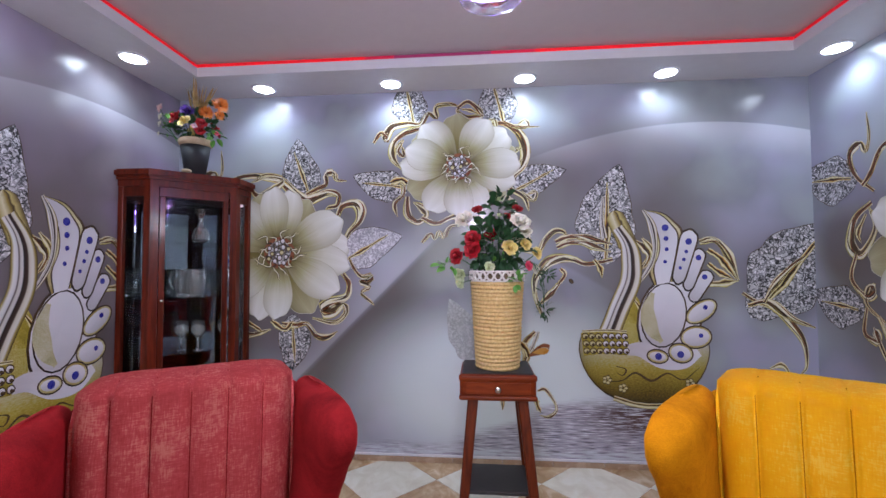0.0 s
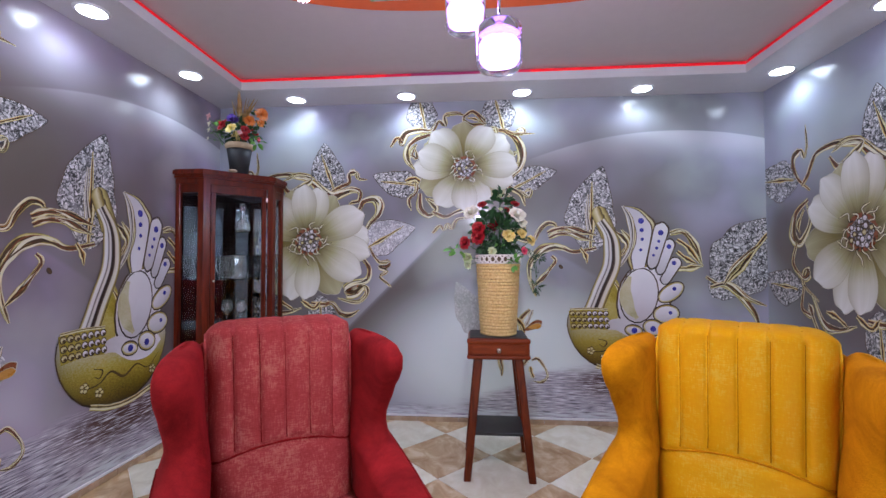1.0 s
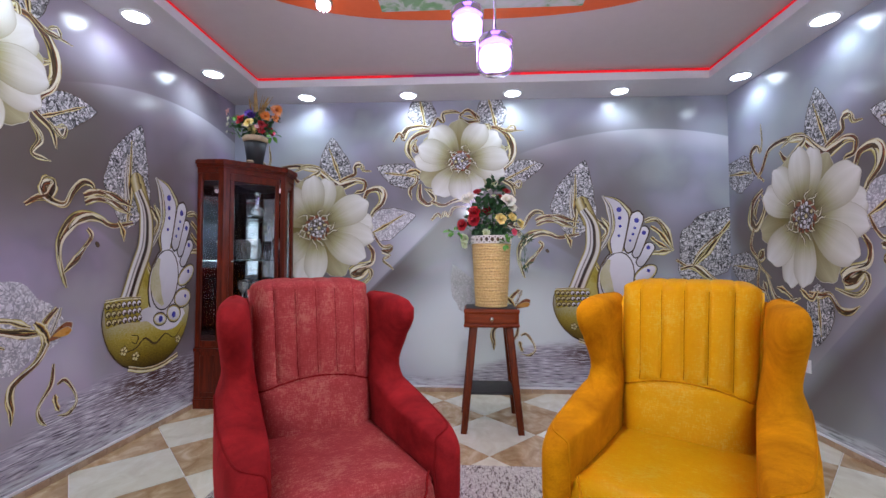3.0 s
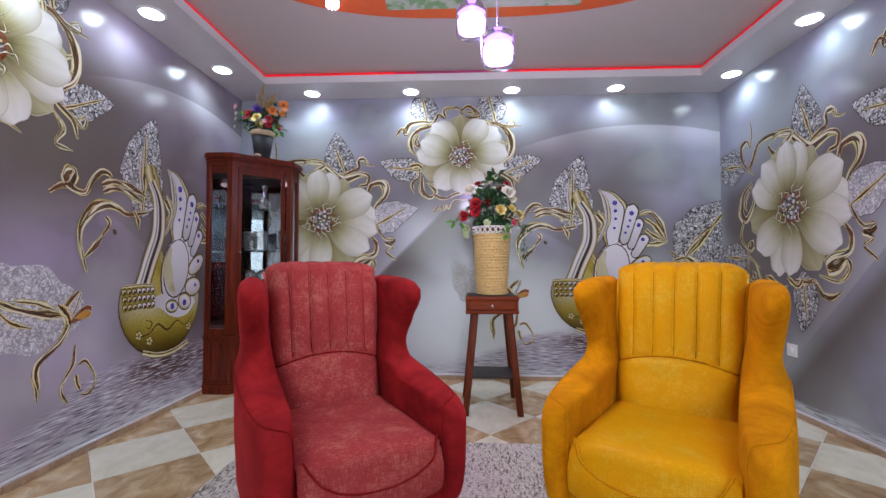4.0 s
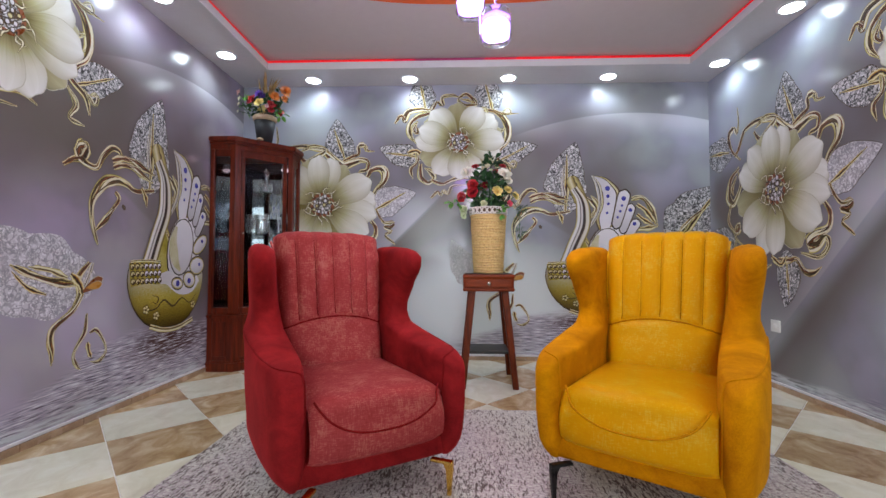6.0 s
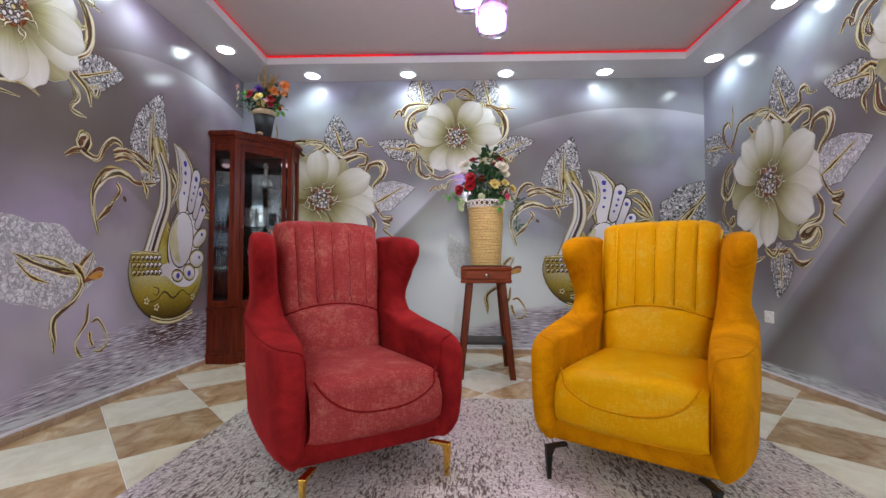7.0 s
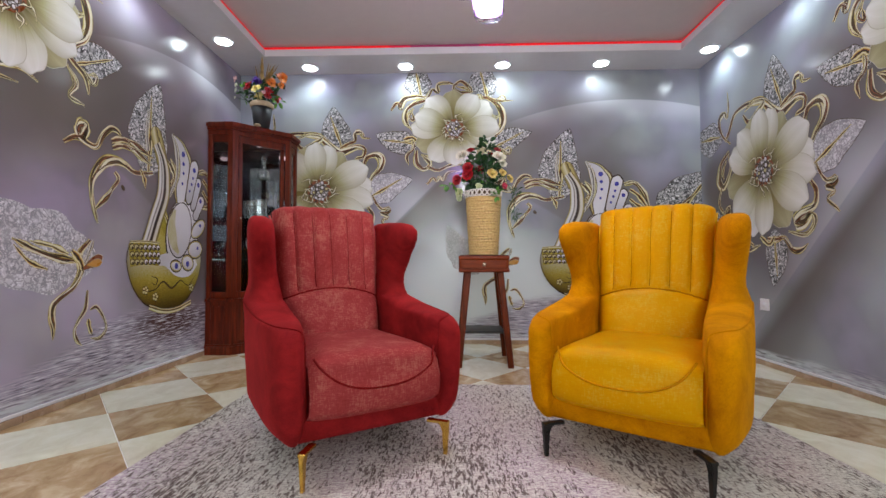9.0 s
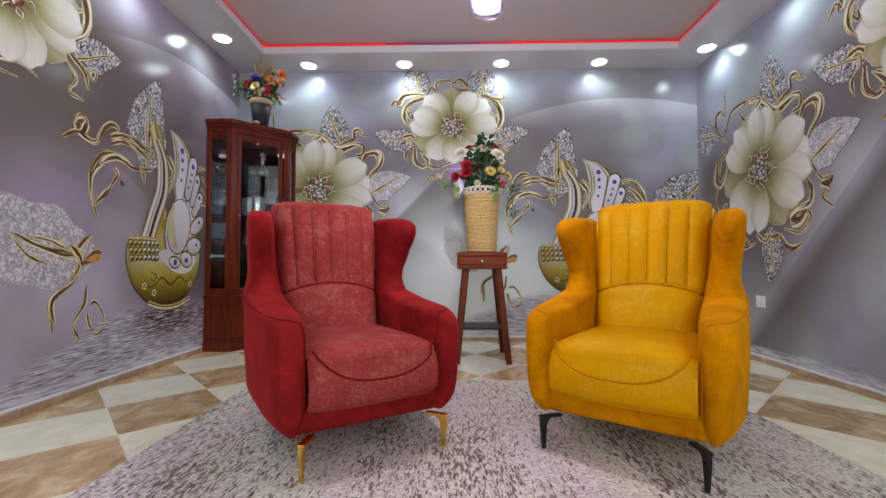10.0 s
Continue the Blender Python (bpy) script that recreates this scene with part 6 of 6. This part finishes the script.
def bouquet():
    bq = tagged(empty("bouquet", pose(VX, VY, VZ + VH + 0.055)), "artificial bouquet of white, red and yellow roses", "flowers")
    names = {"white_rose": "cream white rose", "red_rose": "deep red rose", "yellow_rose": "pale yellow rose", "pink_rose": "bright pink bloom", "green_white_rose": "greenish white rosebud"}
    for x, z, y, r, mat, nm in (
        (-0.170, 0.268, -0.10, 0.056, F_WHITE, "white_rose"), (0.116, 0.250, -0.12, 0.058, F_WHITE, "white_rose"), (0.140, 0.205, -0.09, 0.044, F_WHITE, "white_rose"),
        (-0.100, 0.322, -0.03, 0.034, F_RED, "red_rose"), (0.110, 0.325, -0.02, 0.033, F_RED, "red_rose"), (0.060, 0.285, -0.03, 0.026, F_RED, "red_rose"),
        (-0.125, 0.165, -0.13, 0.050, F_RED, "red_rose"), (-0.128, 0.110, -0.13, 0.050, F_RED, "red_rose"), (-0.208, 0.078, -0.10, 0.046, F_RED, "red_rose"),
        (-0.192, -0.020, -0.09, 0.040, F_PALEG, "green_white_rose"), (-0.190, -0.062, -0.09, 0.028, F_PALEG, "green_white_rose"), (-0.040, 0.022, -0.12, 0.030, F_PALEG, "green_white_rose"), (0.015, 0.285, -0.06, 0.016, F_PALEG, "green_white_rose"),
        (0.062, 0.120, -0.12, 0.044, F_YEL, "yellow_rose"), (0.145, 0.135, -0.08, 0.036, F_YEL, "yellow_rose"), (0.203, 0.092, -0.06, 0.036, F_YEL, "yellow_rose"), (0.015, 0.375, -0.01, 0.030, F_PALEG, "green_white_rose"),
        (0.157, 0.028, -0.10, 0.027, F_PINK, "pink_rose"), (0.192, 0.012, -0.08, 0.027, F_WHITE, "white_rose"),
        (-0.02, 0.20, 0.12, 0.05, F_RED, "red_rose"), (0.12, 0.16, 0.10, 0.05, F_WHITE, "white_rose"), (-0.14, 0.14, 0.08, 0.05, F_YEL, "yellow_rose")):
        p = Vector((x, y, z))
        d = (p - Vector((0, 0.02, 0.06))).normalized() + Vector((0, -0.75 if y < 0.05 else 0.3, 0.2))
        bloom(bq, nm, rose_bm(r, int(1000 * (x + z + 2)), 24, 0.55), mat, p - d.normalized() * r * 0.55, d, names[nm])
        root = Vector((x * 0.25, y * 0.25, -0.06))
        part("stem", tube([root, root.lerp(p, 0.5) + Vector((0, 0, 0.02)), p], 0.0025, 5), F_GREEN, bq, smooth=True)
    scatter_leaves(bq, LEAF_D, "leaf", 210, 5, (0.0, 0.0, 0.13), (0.165, 0.13, 0.155), (0.6, 1.1))
    scatter_leaves(bq, LEAF_D, "leaf", 44, 6, (0.01, -0.01, 0.31), (0.075, 0.06, 0.10), (0.55, 0.95))
    scatter_leaves(bq, LEAF_L, "light_leaf", 9, 7, (-0.25, -0.06, 0.025), (0.045, 0.04, 0.025))
    scatter_leaves(bq, LEAF_L, "light_leaf", 11, 8, (0.085, -0.150, -0.045), (0.020, 0.012, 0.045), (0.6, 1.0))
    scatter_leaves(bq, LEAF_L, "light_leaf", 22, 9, (0.0, -0.02, 0.13), (0.16, 0.14, 0.14), (0.5, 0.9))
    # trailing sprigs
    for ex, ez in ((0.240, -0.02), (0.222, -0.19), (0.225, -0.10)):
        pts = spline([(0.12, -0.08, 0.03), (0.17, -0.10, 0.04), (0.215, -0.10, 0.5 * (ez + 0.04)), (ex, -0.10, ez)], 5)
        part("sprig_stem", tube(pts, 0.0018, 5), F_GREEN, bq)
        scatter_leaves(bq, NEEDLE, "sprig_leaf", 40 if ez != -0.10 else 8, int(100 + 100 * ez), (ex, -0.10, ez), (0.026, 0.024, 0.028))
    return bq


bouquet()

# plant on the cabinet
PX, PY, PZ = -1.225, 3.36, 1.912


def potted_flowers():
    pt = tagged(empty("flower_pot", pose(PX, PY, PZ)), "black tapered pot with a sandy rim on the cabinet", "pot")
    black = plain("pot_black", (0.006, 0.006, 0.009), (0.014, 0.014, 0.018), 0.65)
    sand = plain("pot_sand", (0.36, 0.26, 0.16), (0.52, 0.40, 0.27), 0.9, 40, bumpy=0.4)
    part("body", lathe([(0.060, 0.0), (0.087, 0.185), (0.079, 0.185), (0.055, 0.01), (0.001, 0.01)], 32), black, pt, smooth=True)
    part("rim", lathe([(0.087, 0.178), (0.096, 0.188), (0.099, 0.212), (0.088, 0.224), (0.001, 0.220)], 32), sand, pt, "sandy beige rim", smooth=True)
    part("foot_stone", lathe([(0.001, 0.0), (0.026, 0.0), (0.03, 0.008), (0.02, 0.016), (0.001, 0.018)], 14, m=pose(0.0, -0.080, 0)), sand, pt, smooth=True)
    bq = tagged(empty("flower_arrangement", pose(PX, PY, PZ + 0.222)), "artificial mixed flowers with dried grass in a pot", "flowers")
    for x, z, y, r, mat, nm, kind in (
        (-0.086, 0.130, -0.08, 0.050, F_RED, "red_rose", 0), (-0.020, 0.168, -0.06, 0.054, F_PURP, "purple_bloom", 1), (-0.008, 0.098, -0.10, 0.046, F_YEL, "yellow_rose", 0), (0.092, 0.085, -0.08, 0.036, F_RED, "red_rose", 0), (0.090, 0.035, -0.09, 0.034, F_RED, "red_rose", 0),
        (0.112, 0.158, -0.06, 0.046, F_ORAN, "orange_daisy", 1), (0.200, 0.205, -0.05, 0.054, F_ORAN, "orange_daisy", 1), (0.180, 0.145, -0.03, 0.034, F_ORAN, "orange_daisy", 1), (-0.212, 0.205, -0.05, 0.030, F_ROSE, "pink_bud", 0), (-0.200, 0.145, -0.06, 0.022, F_WHITE, "white_bud", 0),
        (-0.203, 0.098, -0.06, 0.020, F_WHITE, "white_bud", 0), (-0.208, 0.035, -0.06, 0.015, F_WHITE, "white_bud", 0), (0.062, 0.060, -0.10, 0.020, F_ROSE, "pink_bud", 0), (0.180, 0.02, -0.06, 0.016, F_PINK, "pink_bud", 0), (-0.06, 0.09, 0.08, 0.05, F_YEL, "yellow_rose", 0), (0.08, 0.09, 0.08, 0.05, F_RED, "red_rose", 0)):
        p = Vector((x, y, z))
        d = Vector((x * 1.2, -0.14 if y < 0 else 0.1, 0.10))
        bm = daisy_bm(r, int(999 * (x + 2)), 24, 3) if kind else rose_bm(r, int(999 * (x + z + 2)), 16)
        bloom(bq, nm, bm, mat, p - d.normalized() * r * 0.4, d, nm.replace("_", " ").replace("daisy", "gerbera"))
        part("stem", tube([(x * 0.2, y * 0.2, -0.05), (x * 0.6, y * 0.5, 0.02), tuple(p)], 0.0022, 5), F_GREEN, bq, smooth=True)
    scatter_leaves(bq, LEAF_D, "leaf", 80, 15, (-0.01, 0.0, 0.08), (0.15, 0.10, 0.09), (0.5, 1.0))
    scatter_leaves(bq, LEAF_D, "leaf", 14, 18, (0.15, 0.0, 0.19), (0.05, 0.03, 0.08), (0.5, 0.9))
    scatter_leaves(bq, LEAF_L, "light_leaf", 14, 16, (-0.17, -0.03, 0.09), (0.05, 0.05, 0.09), (0.5, 0.9))
    scatter_leaves(bq, LEAF_L, "light_leaf", 8, 17, (0.155, -0.04, 0.005), (0.03, 0.04, 0.03), (0.6, 1.0))
    rnd = random.Random(3)
    for i in range(18):
        ob = new("grass_blade", BLADE)
        ob.parent = bq
        d = Vector((rnd.uniform(-0.30, 0.50), rnd.uniform(-0.25, 0.25), 1)).normalized()
        ob.matrix_basis = Matrix.Translation((rnd.uniform(-0.02, 0.03), 0.0, 0.13)) @ d.to_track_quat("Y", "Z").to_matrix().to_4x4() @ Matrix.Rotation(rnd.uniform(-1.5, 1.5), 4, "Y") @ Matrix.Scale(rnd.uniform(0.8, 1.15), 4)


potted_flowers()

# ---- skirting, one tile at a time ----
def skirting(parent, a, b, n_out):
    """Tiles along the foot of a wall from a to b."""
    a, b, n_out = Vector(a), Vector(b), Vector(n_out)
    L, d = (b - a).length, (b - a).normalized()
    step, pos = 0.33, 0.0
    ang = math.degrees(math.atan2(d.y, d.x))
    side = 1 if Vector((-d.y, d.x)).dot(n_out) > 0 else -1
    shared = {}
    while pos < L - 0.01:
        w = round(min(step, L - pos) - 0.003, 4)
        if w not in shared:
            bm = box(0, w, min(0, side * 0.010), max(0, side * 0.010), 0.0, 0.034, 0.002, 1)
            me = bpy.data.meshes.new("skirting_tile")
            bm.to_mesh(me)
            bm.free()
            me.materials.append(M_SKIRT)
            shared[w] = me
        ob = new("skirting_tile", shared[w])
        ob.parent = parent
        ob.matrix_basis = pose(a.x + d.x * pos, a.y + d.y * pos, 0, 0, 0, ang)
        pos += step
    bm = box(0, L, min(0, side * 0.007), max(0, side * 0.007), 0.036, 0.053, 0.002, 1)
    part("skirting_cap", bm, M_WHITE, parent, "white strip above the skirting", m=pose(a.x, a.y, 0, 0, 0, ang))


skirting(wall_north, (WL + 0.012, YB), (WR - 0.012, YB), (0, -1))
skirting(wall_west, (WL, YF), (WL, YB), (1, 0))
skirting(wall_east, (WR, YF), (WR, YB), (-1, 0))


# ---- floor tiles ----
def stone_tile(name, a, b, c):
    m, nt, nd, ln, bs = nodes_of(name)
    info = nd.new("ShaderNodeObjectInfo")
    tc = nd.new("ShaderNodeTexCoord")
    off = nd.new("ShaderNodeVectorMath")
    off.operation = "MULTIPLY_ADD"
    ln.new(info.outputs["Random"], off.inputs[0])
    off.inputs[1].default_value = (31.0, 17.0, 5.0)
    ln.new(tc.outputs["Object"], off.inputs[2])
    mp = nd.new("ShaderNodeMapping")
    mp.inputs["Scale"].default_value = (1.0, 0.7, 1.0)
    mp.inputs["Rotation"].default_value = (0, 0, 0.5)
    ln.new(off.outputs[0], mp.inputs[0])
    n = nd.new("ShaderNodeTexNoise")
    n.inputs["Scale"].default_value, n.inputs["Detail"].default_value, n.inputs["Distortion"].default_value = 9, 9, 0.7
    n.inputs["Roughness"].default_value = 0.62
    ln.new(mp.outputs[0], n.inputs["Vector"])
    col = ramp(nt, n.outputs[0], [(0.3, a), (0.5, b), (0.66, c)])
    tint = ramp(nt, info.outputs["Random"], [(0.0, (0.9, 0.9, 0.9)), (1.0, (1.06, 1.06, 1.06))])
    ln.new(mix(nt, 1.0, col, tint, "MULTIPLY"), bs.inputs["Base Color"])
    bs.inputs["Roughness"].default_value = 0.13
    bump(nt, n.outputs[0], 0.03, 0.002, bs)
    return m


M_TILES = (stone_tile("brown_stone", (0.34, 0.205, 0.095), (0.52, 0.365, 0.20), (0.70, 0.56, 0.37)), stone_tile("cream_stone", (0.70, 0.65, 0.50), (0.80, 0.765, 0.61), (0.87, 0.85, 0.72)))
HALF = 0.319
TX, TY = -1.285, 2.515


def clip_poly(poly, f):
    out = []
    for i, p in enumerate(poly):
        q = poly[(i + 1) % len(poly)]
        fp, fq = f(p), f(q)
        if fp >= 0:
            out.append(p)
        if (fp >= 0) != (fq >= 0):
            t = fp / (fp - fq)
            out.append((p[0] + (q[0] - p[0]) * t, p[1] + (q[1] - p[1]) * t))
    return out


tile_full = {}
for i in range(-16, 18):
    for j in range(-24, 8):
        if (i + j) % 2:
            continue
        cx, cy = TX + (i + 0) * HALF, TY + (j + 1) * HALF
        g = 0.0032
        shape = [(0, -HALF + g), (HALF - g, 0), (0, HALF - g), (-HALF + g, 0)]
        poly = [(cx + x, cy + y) for x, y in shape]
        whole = all(WL < x < WR and YF < y < YB for x, y in poly)
        for f in (lambda p: p[0] - WL - 0.001, lambda p: WR - 0.001 - p[0], lambda p: p[1] - YF - 0.001, lambda p: YB - 0.001 - p[1]):
            poly = clip_poly(poly, f)
            if not poly:
                break
        if len(poly) < 3:
            continue
        kind = (i + 1) % 2
        if whole and kind in tile_full:
            me = tile_full[kind]
        else:
            bm = prism([(x - cx, y - cy) for x, y in poly], -0.0028, 0.0)
            me = bpy.data.meshes.new("floor_tile")
            bm.to_mesh(me)
            bm.free()
            me.materials.append(M_TILES[kind])
            if whole:
                tile_full[kind] = me
        ob = new("floor_tile", me)
        ob.parent = floor
        ob.location = (cx, cy, 0)
